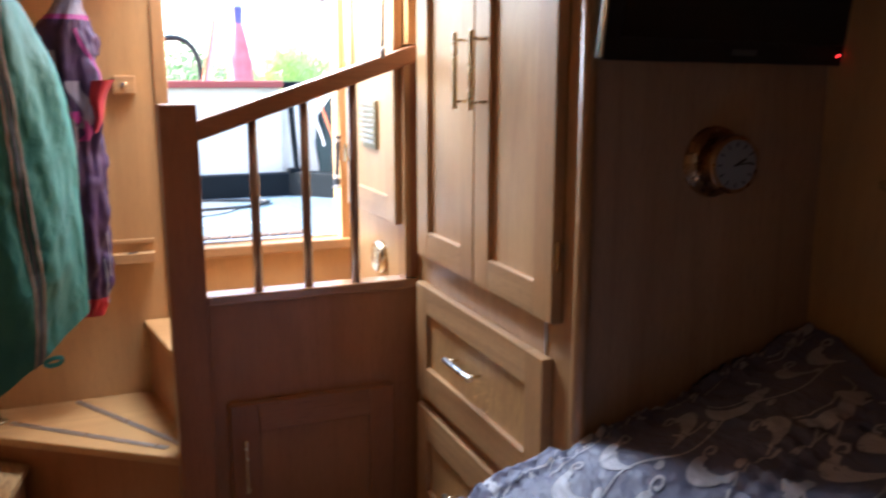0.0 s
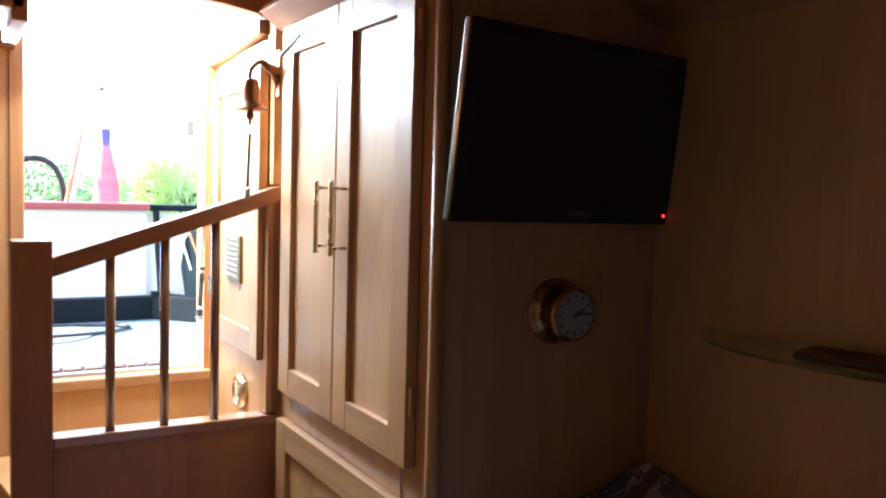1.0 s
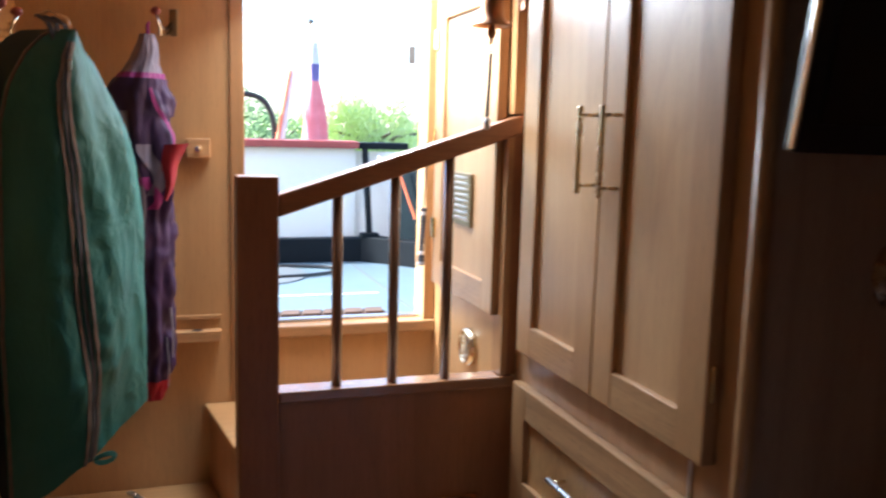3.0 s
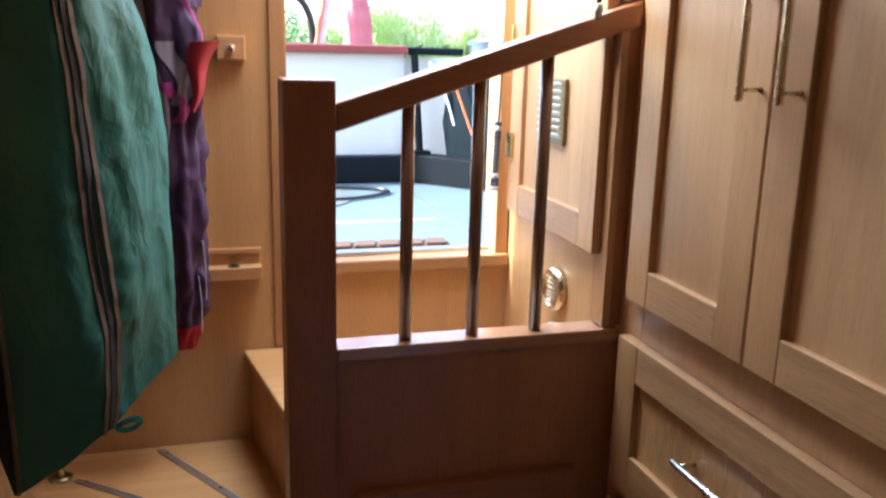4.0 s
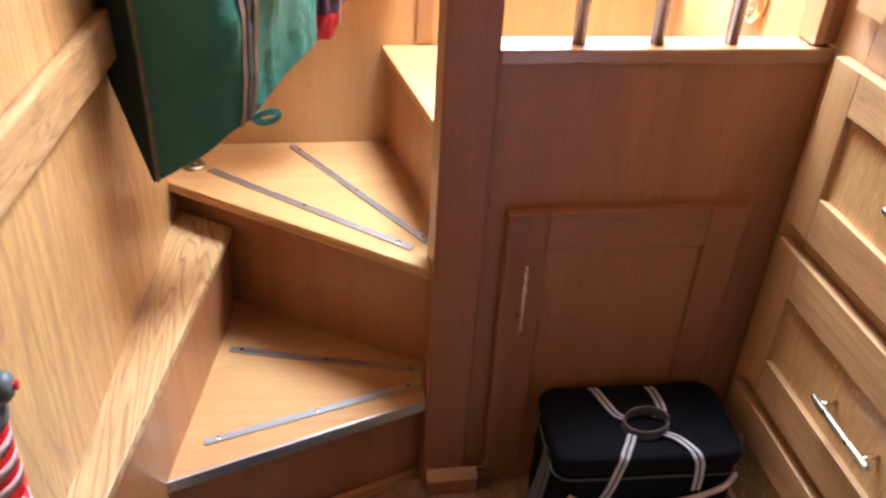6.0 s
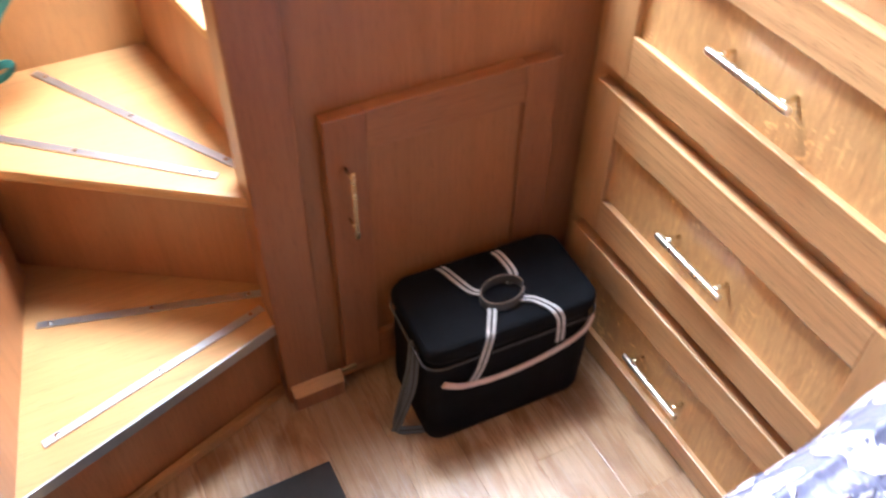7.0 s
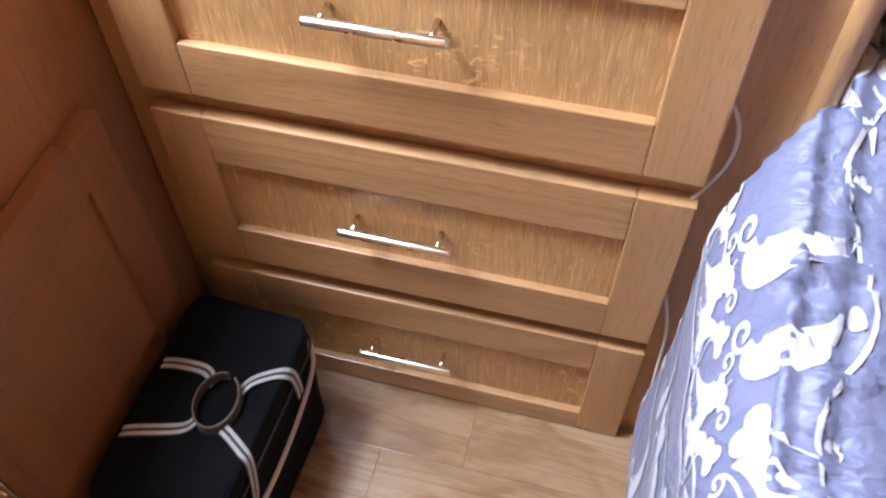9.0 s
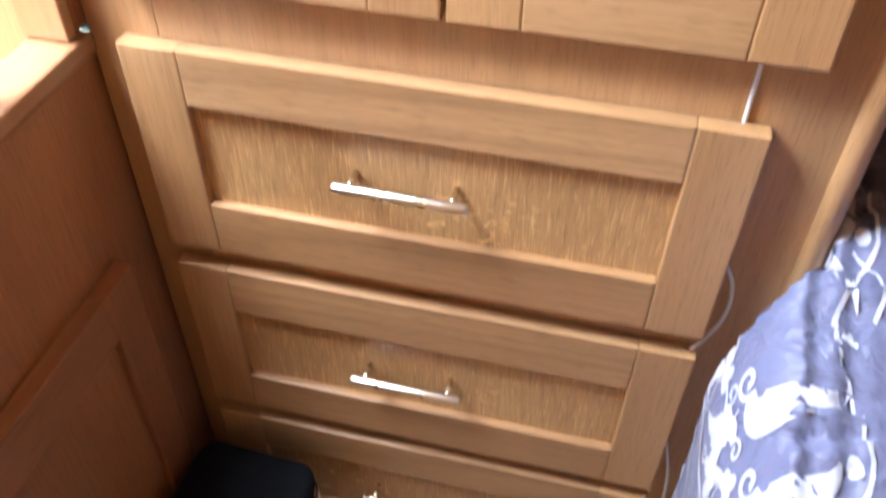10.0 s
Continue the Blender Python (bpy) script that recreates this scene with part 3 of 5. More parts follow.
def handle(parent, a, b, out, radius=0.0052, mat=None, inset=0.11, label="straight brass bar handle"):
    a, b, out = Vector(a), Vector(b), Vector(out)
    bm = tube([a + out, a.lerp(b, 0.02) + out, a.lerp(b, 0.98) + out, b + out], [radius * 0.85, radius, radius, radius * 0.85], 14)
    for k in (inset, 1 - inset):
        p = a.lerp(b, k)
        part("handle_leg", tube([p, p + out * 0.98], radius * 0.62, 10), M_PALE, parent, "brass handle leg", True)
    return part("handle", bm, mat or M_PALE, parent, label, True)


def shaker_x(parent, name, xf, y0, y1, z0, z1, stile, top, low, thick=0.021, rec=0.011):
    """A frame-and-panel front that faces -x; its panel is the part, stiles and rails are its pieces."""
    p = part(name, box(xf + rec, xf + thick - 0.002, y0 + stile - 0.004, y1 - stile + 0.004, z0 + low - 0.004, z1 - top + 0.004, 0), M_PANEL if name == "drawer" else M_PLAIN, parent)
    for a, b in ((y0, y0 + stile), (y1 - stile, y1)):
        part("stile", box(xf, xf + thick, a, b, z0, z1, 0.0022), M_OAK_Z, p)
    part("rail", box(xf + 0.0004, xf + thick, y0 + stile, y1 - stile, z0, z0 + low, 0.0022), M_OAK_Y, p)
    part("rail", box(xf + 0.0004, xf + thick, y0 + stile, y1 - stile, z1 - top, z1, 0.0022), M_OAK_Y, p)
    return p


# cupboard door under the balustrade
cd = part("cupboard_door", box(1.464, 1.732, YB - 0.008, YB + 0.004, 0.04, 0.470, 0), M_BULK, bk, "plain framed cupboard door")
for a, b in ((1.404, 1.468), (1.728, 1.788)):
    part("stile", box(a, b, YB - 0.018, YB + 0.005, -0.018, 0.527, 0.002), M_POST, cd)
part("rail", box(1.468, 1.728, YB - 0.0176, YB + 0.005, 0.459, 0.527, 0.002), M_RAIL, cd)
part("rail", box(1.468, 1.728, YB - 0.0176, YB + 0.005, -0.018, 0.050, 0.002), M_RAIL, cd)
handle(cd, (1.432, YB - 0.018, 0.326), (1.432, YB - 0.018, 0.454), (0, -0.030, 0), 0.0034, M_PALE, 0.12, "thin brass bar handle")
part("catch", box(1.392, 1.420, YB - 0.024, YB - 0.0185, -0.016, -0.006, 0.002), M_DARKMETAL, cd, "small dull brass catch")

# ---- wardrobe with drawers ----
wr = thing("wardrobe", (2.05, 2.38, 0), "light oak wardrobe with two panelled doors over three drawers", "wardrobe")
part("side_panel", box(XC + 0.004, XR, YS, YS + 0.02, ZF, 1.76, 0), M_ENDPANEL, wr)
part("corner_bead", lathe([(0.013, ZF), (0.013, 1.74)], (XC + 0.004, YS + 0.002, 0), (0, 0, 1), 16), M_OAK_Z, wr, "rounded light oak corner bead", True)
part("face_stile", box(XC, XC + 0.02, YS + 0.008, 2.160, ZF, 1.75, 0.001), M_OAK_Z, wr)
part("face_stile", box(XC, XC + 0.02, 2.70, YB + 0.002, ZF, 1.75, 0.001), M_OAK_Z, wr)
part("face_rail", box(XC + 0.0005, XC + 0.02, 2.160, 2.70, 0.75, 0.90, 0.001), M_PLAIN, wr)
part("face_rail", box(XC + 0.0005, XC + 0.02, 2.160, 2.70, 1.63, 1.75, 0.001), M_OAK_Y, wr)
part("face_rail", box(XC + 0.0005, XC + 0.02, 2.160, 2.70, 0.460, 0.56, 0.001), M_PLAIN, wr)
part("face_rail", box(XC + 0.0005, XC + 0.02, 2.160, 2.70, 0.160, 0.24, 0.001), M_PLAIN, wr)
part("plinth", box(XC + 0.0005, XC + 0.02, 2.160, 2.70, ZF - 0.003, 0.02, 0.001), M_OAK_Y, wr)
part("end_panel", box(XC + 0.004, XR, YB - 0.02, YB + 0.004, ZF, 1.76, 0), M_BULK, wr)
# black sheet added behind the fronts, so that the gaps look shaded
part("back_fill", box(XC + 0.06, XC + 0.07, 2.07, YB - 0.025, ZF, 1.75, 0), M_BLACKSTEEL, wr, "black sheet for the shade inside")
for z0, z1, hz, low, top in ((0.517, 0.782, 0.661, 0.072, 0.064), (0.212, 0.485, 0.347, 0.071, 0.075), (-0.064, 0.185, 0.056, 0.048, 0.068)):
    dr = shaker_x(wr, "drawer", XD, 2.123, 2.736, z0, z1, 0.062, top, low)
    handle(dr, (XD + 0.011, 2.380, hz), (XD + 0.011, 2.520, hz), (-0.029, 0, 0), 0.0055, M_BAR, 0.12, "polished pale bar handle")
for y0, y1 in ((2.098, 2.409), (2.414, 2.726)):
    dd = shaker_x(wr, "door", XD, y0, y1, 0.850, 1.672, 0.064, 0.062, 0.060)
    hy = 2.357 if y0 < 2.2 else 2.432
    handle(dd, (XD, hy, 1.189), (XD, hy, 1.331), (-0.031, 0, 0), 0.0050, M_PALE, 0.10, "slim brass bar handle")
    for z in (0.940, 1.56):
        ye = y0 - 0.004 if y0 < 2.2 else y1 + 0.004
        part("hinge", lathe([(0.004, 0), (0.004, 0.05)], (XD + 0.008, ye, z), (0, 0, 1), 10), M_BRASS, dd, "brass butt hinge")

# ---- bed ----
bed = thing("bed", (1.95, 1.0, 0), "made bed with a slate-violet duvet printed with white scrolls", "bed")
part("base", box(1.58, XR - 0.002, -0.7, 2.02, ZF, 0.42, 0.01), M_BULK, bed)


DUVET_N = (180, 250)
HEAD = 50           # rows of the grid that lie towards the pillows


def duvet_surface():
    bm = bmesh.new()
    nu, nv = DUVET_N
    grid = []
    for i in range(nu + 1):
        row = []
        for j in range(nv + 1):
            u, v = i / nu, j / nv
            # u runs from the corridor side inwards, v from the head to the foot; both hang over an edge
            su, sv = u * 1.15 - 0.27, (-2.62 + 1.92 * v / 0.2 if v < 0.2 else -0.70 + 1.22 * (v - 0.2) / 0.8)
            drop = 0.0
            foot = 2.055
            y = foot + min(sv, 0)
            edge = 1.490 - 0.45 * min(foot - y, 0.22)
            x = edge + max(su, 0)
            if su < 0:
                drop = max(drop, -su)
                x = edge - 0.040 * math.sin(min(-su / 0.12, 1.57)) - 0.28 * max(0, -su - 0.06)
            if sv > 0:
                y = foot + 0.052 * math.sin(min(sv / 0.12, 1.57)) + 0.02 * max(0, sv - 0.12)
                drop = (drop ** 3 + sv ** 3) ** (1 / 3)
            x = min(x, XR - 0.004)
            soft = 0.05
            z = 0.655 + 0.33 * (max(x, 1.44) - 1.84) - (0 if drop == 0 else (drop - soft * (1 - math.exp(-drop / soft))))
            p = Vector((x * 3.1, y * 3.1, z * 3.1))
            w = noise.noise(p * 1.3) * 0.018 + noise.noise(p * 3.1 + Vector((4, 2, 1))) * 0.010 + 0.012 * (0.3 - abs(noise.noise(Vector((p.x * 4.2 + p.y * 1.5, p.y * 2.2, p.z * 2)))))
            if drop > 0.02:
                y += 0.6 * w if sv > 0 else 0
                x += 0.6 * w if su < 0 else 0
            inside = -sv
            if inside > -0.06:
                # pintucks along the foot with puckers on both sides
                near = min(abs(inside - q) for q in (0.008, 0.040, 0.29, 0.322))
                tuck = math.exp(-(near / 0.009) ** 2)
                puck = math.exp(-(near / 0.034) ** 2)
                z -= 0.006 * tuck
                z += 0.018 * puck * noise.noise(Vector((x * 82 + y * 10, y * 6, 3))) + 0.007 * puck * noise.noise(Vector((x * 150, y * 10, 8)))
            z += w if drop < 0.25 else 0.3 * w
            # tucked in against the wardrobe's corner
            y = min(y, YS - 0.012 + 0.11 * min(1, max(0, (1.838 - x) / 0.07)))
            row.append(bm.verts.new((x, y, max(z, ZF + 0.10))))
        grid.append(row)
    for i in range(nu):
        for j in range(nv):
            bm.faces.new((grid[i][j], grid[i + 1][j], grid[i + 1][j + 1], grid[i][j + 1]))
    return bm, [[v.co.copy() for v in row] for row in grid]


duvet_bm, DUVET_GRID = duvet_surface()
part("duvet", duvet_bm, M_DUVET, bed, "slate blue satin duvet", True)


# true length along the cloth, counted from its foot edge
smooth_col = [sum((DUVET_GRID[i][j] for i in range(90, 150)), Vector()) / 60 for j in range(HEAD, DUVET_N[1] + 1)]
DUVET_LENGTH = [0.0]
for a, b in zip(smooth_col, smooth_col[1:]):
    DUVET_LENGTH.append(DUVET_LENGTH[-1] + max((b - a).length, 1e-5))
at_edge = DUVET_LENGTH[int((DUVET_N[1] - HEAD) * 0.70 / 1.22)]
DUVET_LENGTH = [s - at_edge for s in DUVET_LENGTH]


def on_duvet(across, foot):
    """The point of the duvet at a distance across from its corridor edge and down over its foot edge."""
    u = (across + 0.27) / 1.15 * DUVET_N[0]
    v = HEAD + sum(1 for s in DUVET_LENGTH if s < foot)
    if HEAD < v < DUVET_N[1]:
        lo, hi = DUVET_LENGTH[v - HEAD - 1], DUVET_LENGTH[v - HEAD]
        v += (foot - lo) / (hi - lo) - 1
    if not (1 <= u < DUVET_N[0] - 1 and HEAD + 1 <= v < DUVET_N[1] - 1):
        return None
    i, j, fu, fv = int(u), int(v), u % 1, v % 1
    a, b, c, d = DUVET_GRID[i][j], DUVET_GRID[i + 1][j], DUVET_GRID[i + 1][j + 1], DUVET_GRID[i][j + 1]
    n = (b - d).cross(c - a)
    if n.length < 1e-9:
        return None
    n.normalize()
    p = a.lerp(b, fu).lerp(d.lerp(c, fu), fv)
    if n.dot(p - Vector((2.05, 1.5, 0.30))) < 0:
        n.negate()
    return p + n * 0.0016


PRINT = bmesh.new()


def print_line(points, widths):
    """A printed stroke of changing width, in (inwards from the foot edge, across) metres."""
    pts = [Vector((p[0], p[1])) for p in points]
    last = None
    for k, p in enumerate(pts):
        d = pts[min(k + 1, len(pts) - 1)] - pts[max(k - 1, 0)]
        if d.length < 1e-7:
            continue
        s = Vector((-d.y, d.x)).normalized() * widths[k] / 2
        pair = [on_duvet(q.y, -q.x) for q in (p - s, p - s * 0.5, p, p + s * 0.5, p + s)]
        if None in pair:
            last = None
            continue
        pair = [PRINT.verts.new(q) for q in pair]
        if last:
            for m in range(4):
                PRINT.faces.new((last[m], pair[m], pair[m + 1], last[m + 1]))
        last = pair


def comma(at, angle, flip, size=1.0):
    """A curled leaf: a small spiral that opens into a fat tapering body."""
    pts, wid = [], []
    for k in range(20):
        q = k / 19
        a, r = radians(450 - 400 * q), 0.004 + 0.011 * q
        pts.append((r * math.cos(a), r * math.sin(a)))
        wid.append(0.0062 - 0.001 * q if k > 1 else 0.008)
    p0, p1, p2, p3 = Vector(pts[-1]), Vector((-0.002, 0.036)), Vector((0.048, 0.052)), Vector((0.078, -0.016))
    for k in range(1, 19):
        q = k / 18
        c = p0 * (1 - q) ** 3 + p1 * 3 * q * (1 - q) ** 2 + p2 * 3 * q * q * (1 - q) + p3 * q ** 3
        pts.append((c.x, c.y))
        wid.append(0.005 + 0.031 * math.sin(math.pi * q ** 0.80) ** 1.2 if q < 0.97 else 0.002)
    ca, sa = math.cos(radians(angle)), math.sin(radians(angle))
    out = []
    for x, y in pts:
        y = -y if flip else y
        out.append((at[0] + size * (x * ca - y * sa), at[1] + size * (x * sa + y * ca)))
    print_line(out, [w * size for w in wid])


def dot(at, r):
    print_line([(at[0] + r * math.cos(radians(a)), at[1]) for a in range(180, -1, -15)], [2 * r * max(0.05, math.sin(radians(a))) for a in range(180, -1, -15)])


def turn(at, angle, size, pts):
    """Points of a motif, turned, sized and moved to their place on the cloth."""
    ca, sa = math.cos(radians(angle)), math.sin(radians(angle))
    return [(at[0] + size * (x * ca - y * sa), at[1] + size * (x * sa + y * ca)) for x, y in pts]


def crescent(at, angle, size):
    """A fat crescent leaf with a thin line inside its bow and a stem."""
    ang = [radians(-78 + 156 * k / 20) for k in range(21)]
    bow = [(0.040 * math.cos(a) - 0.040, 0.046 * math.sin(a)) for a in ang]
    print_line(turn(at, angle, size, bow), [size * (0.0015 + 0.026 * math.cos(a) ** 1.3 if abs(a) < 1.3 else 0.0015) for a in ang])
    inner = [(0.022 * math.cos(a) - 0.046, 0.044 * math.sin(a)) for a in ang]
    print_line(turn(at, angle, size, inner), [0.0032 * size] * 21)
    stem = [(0.014 * math.sin(3.4 * k / 12) + 0.012 * k / 12, -0.046 - 0.055 * k / 12) for k in range(13)]
    print_line(turn(at, angle, size, stem), [0.0040 * size] * 13)


def trefoil(at, angle, size):
    """A three-lobed leaf."""
    for a, l in ((-58, 0.026), (0, 0.034), (58, 0.026)):
        ray = [(l * k / 9 * math.cos(radians(a)), l * k / 9 * math.sin(radians(a))) for k in range(10)]
        print_line(turn(at, angle, size, ray), [size * (0.005 + 0.017 * math.sin(math.pi * (k / 9) ** 1.4 * 0.93)) for k in range(10)])
    print_line(turn(at, angle, size, [(-0.045 * k / 9, 0.010 * math.sin(k * 0.5)) for k in range(10)]), [0.0036 * size] * 10)


def hem(y):
    """The inward place of the border's middle line."""
    return -0.066 - 0.10 * max(y, -0.1)


rp = random.Random(4)
# the field: columns of curled leaves, crescents and trefoils with fine winding stems between them
for col in range(-3, 6):
    cx = -0.052 + 0.132 * col
    for row in range(-3, 11):
        at = (cx + rp.uniform(-0.008, 0.008), row * 0.082 + 0.040 * (col % 2) + rp.uniform(-0.006, 0.006))
        if -0.120 < at[0] - hem(at[1]) < -0.002:
            continue
        kind = (row * 2 + col) % 5
        if kind == 0:
            crescent((at[0] + 0.062, at[1] + 0.02), rp.uniform(-20, 20), 1.05)
        elif kind == 2:
            trefoil((at[0] + 0.034, at[1]), rp.uniform(-30, 30) + 180 * (row % 2), 1.0)
        else:
            comma(at, rp.uniform(-14, 14), kind in (1, 4), rp.uniform(0.86, 1.0))
    vine = [(cx + 0.082 + 0.019 * math.sin(2 * math.pi * k * 0.006 / 0.205 + 1.7 * col), -0.265 + k * 0.006) for k in range(186)]
    print_line(vine, [0.0042] * 186)
    for k in range(8, 186, 17):
        side = 1 if (k // 17) % 2 else -1
        dot((vine[k][0] + 0.014 * side, vine[k][1]), 0.0085)


# the border along the foot: close thick scrolls
for k in range(-5, 18):
    y = k * 0.050
    up = k % 2 == 0
    comma((hem(y) + 0.018, y), 176, up, 0.66)
    comma((hem(y) - 0.040, y + 0.024), 8, up, 0.56)
    trefoil((hem(y) - 0.004, y + 0.025), 180 if up else 0, 0.62)
wave = [(hem(-0.24 + k * 0.006) - 0.058 + 0.006 * math.sin(2 * math.pi * k * 0.006 / 0.10), -0.24 + k * 0.006) for k in range(180)]
print_line(wave, [0.008] * 180)
part("print", PRINT, M_PRINT, bed, "printed white scrolls", True)

# ---- television ----
TVM = Matrix.Translation((1.834, 1.960, 1.271)) @ Matrix.Rotation(radians(6.9), 4, "Z") @ Matrix.Rotation(radians(0.6), 4, "Y") @ Matrix.Rotation(radians(7.0), 4, "X") @ Matrix.Diagonal((1.21, 0.85, 1.135, 1))
tv = thing("television", (2.02, 1.90, 1.33), "flat black television hung on the wardrobe's side", "television")


def placed(bm, m):
    bmesh.ops.transform(bm, matrix=m, verts=bm.verts)
    return bm


part("casing", placed(box(0, 0.450, 0, 0.022, 0, 0.267, 0.005), TVM), M_BLACK, tv)
part("back_cover", placed(box(0.05, 0.30, 0.022, 0.070, 0.04, 0.215, 0.012), TVM), M_BLACK, tv)
part("screen", placed(box(0.022, 0.430, -0.0015, 0.001, 0.030, 0.248, 0), TVM), M_SCREEN, tv)
part("side_trim", placed(box(-0.003, 0.0, 0.001, 0.010, 0.003, 0.264, 0.0008), TVM), M_CHROME, tv, "pale silver side edge")
part("logo_bar", placed(box(0.205, 0.247, -0.003, 0.0, 0.011, 0.019, 0.0005), TVM), M_GREYBAND, tv)
part("standby_lamp", placed(lathe([(0.0020, 0), (0.0020, 0.003)], (0.408, 0.001, 0.015), (0, -1, 0), 12), TVM), M_LED, tv, "small red standby light")
part("wall_arm", placed(box(0.10, 0.17, 0.07, 0.120, 0.09, 0.18, 0.003), TVM), M_BLACK, tv)

# ---- ship's clock ----
ck = thing("ships_clock", (2.104, YS, 1.11), "round tarnished brass ship's clock with a white dial", "clock")
CA = Vector((2.104, YS, 1.113))
part("flange", lathe([(0.058, 0), (0.058, 0.004), (0.054, 0.008), (0.045, 0.010), (0.045, 0.012)], CA, (0, -1, 0), 48), M_CLOCK, ck, "", True)
part("drum", lathe([(0.042, 0.010), (0.041, 0.030), (0.044, 0.034), (0.044, 0.040), (0.047, 0.046), (0.046, 0.054), (0.041, 0.057), (0.039, 0.056)], CA, (0, -1, 0), 48), M_CLOCK, ck, "", True)
part("dial", lathe([(0.0392, 0.050), (0.0392, 0.0565)], CA, (0, -1, 0), 40), M_DIAL, ck)
for k in range(12):
    a = 2 * math.pi * k / 12
    m4 = Matrix.Translation(CA + Vector((0.032 * math.sin(a), -0.0567, 0.032 * math.cos(a)))) @ Matrix.Rotation(a, 4, "Y")
    part("hour_mark", placed(box(-0.0012, 0.0012, -0.0006, 0.0004, -0.004, 0.004, 0), m4), M_BLACK, ck)
for a, l, w in ((radians(62), 0.020, 0.0016), (radians(85), 0.029, 0.0011)):
    m4 = Matrix.Translation(CA + Vector((0, -0.0580, 0))) @ Matrix.Rotation(a, 4, "Y")
    part("pointer", placed(box(-w, w, -0.0006, 0.0004, -0.005, l, 0), m4), M_BLACK, ck)
for a in (90, 210, 330):
    p = CA + Vector((0.052 * math.cos(radians(a)), -0.005, 0.052 * math.sin(radians(a))))
    part("screw", lathe([(0.004, 0), (0.004, 0.004), (0.002, 0.006)], p, (0, -1, 0), 12), M_CLOCK, ck)

# ---- glass shelf ----
gs = thing("glass_shelf", (XR, 1.66, 1.08), "half-oval glass shelf on small metal pins", "shelf")
OUT = [(XR - 0.002, 1.42)] + [(XR - 0.002 - 0.115 * math.cos(radians(a)), 1.66 + 0.24 * math.sin(radians(a))) for a in range(-80, 81, 8)] + [(XR - 0.002, 1.90)]
part("pane", prism(OUT, 1.082, 1.089, 0), M_GLASS, gs)
for y in (1.53, 1.76):
    part("pin", tube([(XR, y, 1.0775), (XR - 0.06, y, 1.0775)], 0.004, 10), M_CHROME, gs)
wl = thing("wallet", (2.275, 1.60, 1.089), "dark red-brown leather wallet lying on the glass shelf", "wallet")
part("cover", placed(box(-0.035, 0.035, -0.065, 0.065, 0, 0.014, 0.004), Matrix.Translation((2.280, 1.60, 1.0895)) @ Matrix.Rotation(radians(12), 4, "Z")), M_LEATHER, wl)

# ---- ship's bell ----
bl = thing("ships_bell", (1.86, 2.76, 1.55), "brown bronze bell on a curved bracket with a plaited rope", "bell")
BX, BY = 1.772, 2.745
part("bracket_plate", box(XD - 0.006, XD - 0.0005, BY - 0.010, BY + 0.010, 1.520, 1.625, 0.002), M_COPPER, bl)
arm = [(XD - 0.004, BY, 1.575)] + [(1.822 - 0.0 - 0.040 * math.sin(radians(a)), BY, 1.575 + 0.022 * math.sin(radians(2 * a)) + 0.0) for a in (15, 40, 65)] + [(BX, BY, 1.577), (BX - 0.002, BY, 1.556)]
part("bracket_arm", tube(arm, [0.013, 0.010, 0.007, 0.006, 0.006, 0.005], 12), M_COPPER, bl, "", True)
part("brace", slab([(XD - 0.004, BY - 0.003, 1.530), (XD - 0.004, BY - 0.003, 1.590), (1.808, BY - 0.003, 1.592)], (0, 0.006, 0), 0.001), M_COPPER, bl)
part("cup", lathe([(0.004, 0.072), (0.014, 0.070), (0.0185, 0.063), (0.0205, 0.045), (0.0225, 0.022), (0.027, 0.013), (0.038, 0.004), (0.041, 0.0), (0.036, 0.0), (0.025, 0.008), (0.019, 0.02)], (BX, BY, 1.486), (0, 0, 1), 40), M_COPPER, bl, "", True)
part("clapper", lathe([(0.003, 0.05), (0.003, 0.01), (0.009, 0.0), (0.010, -0.008), (0.004, -0.018), (0.005, -0.026)], (BX, BY, 1.480), (0, 0, 1), 16), M_COPPER, bl, "", True)
part("ring", tube([(BX + 0.006 * math.cos(a), BY, 1.447 + 0.008 * math.sin(a)) for a in (2 * math.pi * k / 14 for k in range(14))], 0.0016, 8, None, True), M_CHROME, bl)
bm = bmesh.new()
for k in range(26):
    z = 1.432 - k * 0.0046
    lathe([(0.0022, 0.003), (0.0046, 0.0015), (0.0046, -0.0010), (0.0022, -0.003)], (BX - 0.0006 * k * 0.25, BY + 0.0008 * (k % 2), z), (0.25 * (-1) ** k, 0.1, 1), 10, bm)
part("rope", bm, M_WEBDARK, bl, "plaited dark rope", True)
part("tassel", lathe([(0.006, 0.0), (0.007, -0.008), (0.005, -0.022)], (BX - 0.004, BY, 1.312), (0, 0, 1), 12), M_WEB, bl, "", True)
part("hook_bar", tube([(XD - 0.004, BY - 0.005, 1.610), (XD - 0.004, BY - 0.135, 1.640)], 0.003, 8), M_BLACK, bl)

# ---- added ceiling light, fitting of the fill lamp ----
cl = thing("ceiling_light", (1.38, 2.66, 1.74), "added unseen ceiling fitting with a brass rim, for the fill lamp", "ceiling light")
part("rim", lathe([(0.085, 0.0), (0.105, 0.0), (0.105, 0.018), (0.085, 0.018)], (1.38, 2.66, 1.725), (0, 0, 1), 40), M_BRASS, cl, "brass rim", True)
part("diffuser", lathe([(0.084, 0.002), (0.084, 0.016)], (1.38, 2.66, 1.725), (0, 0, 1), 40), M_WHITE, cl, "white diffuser")

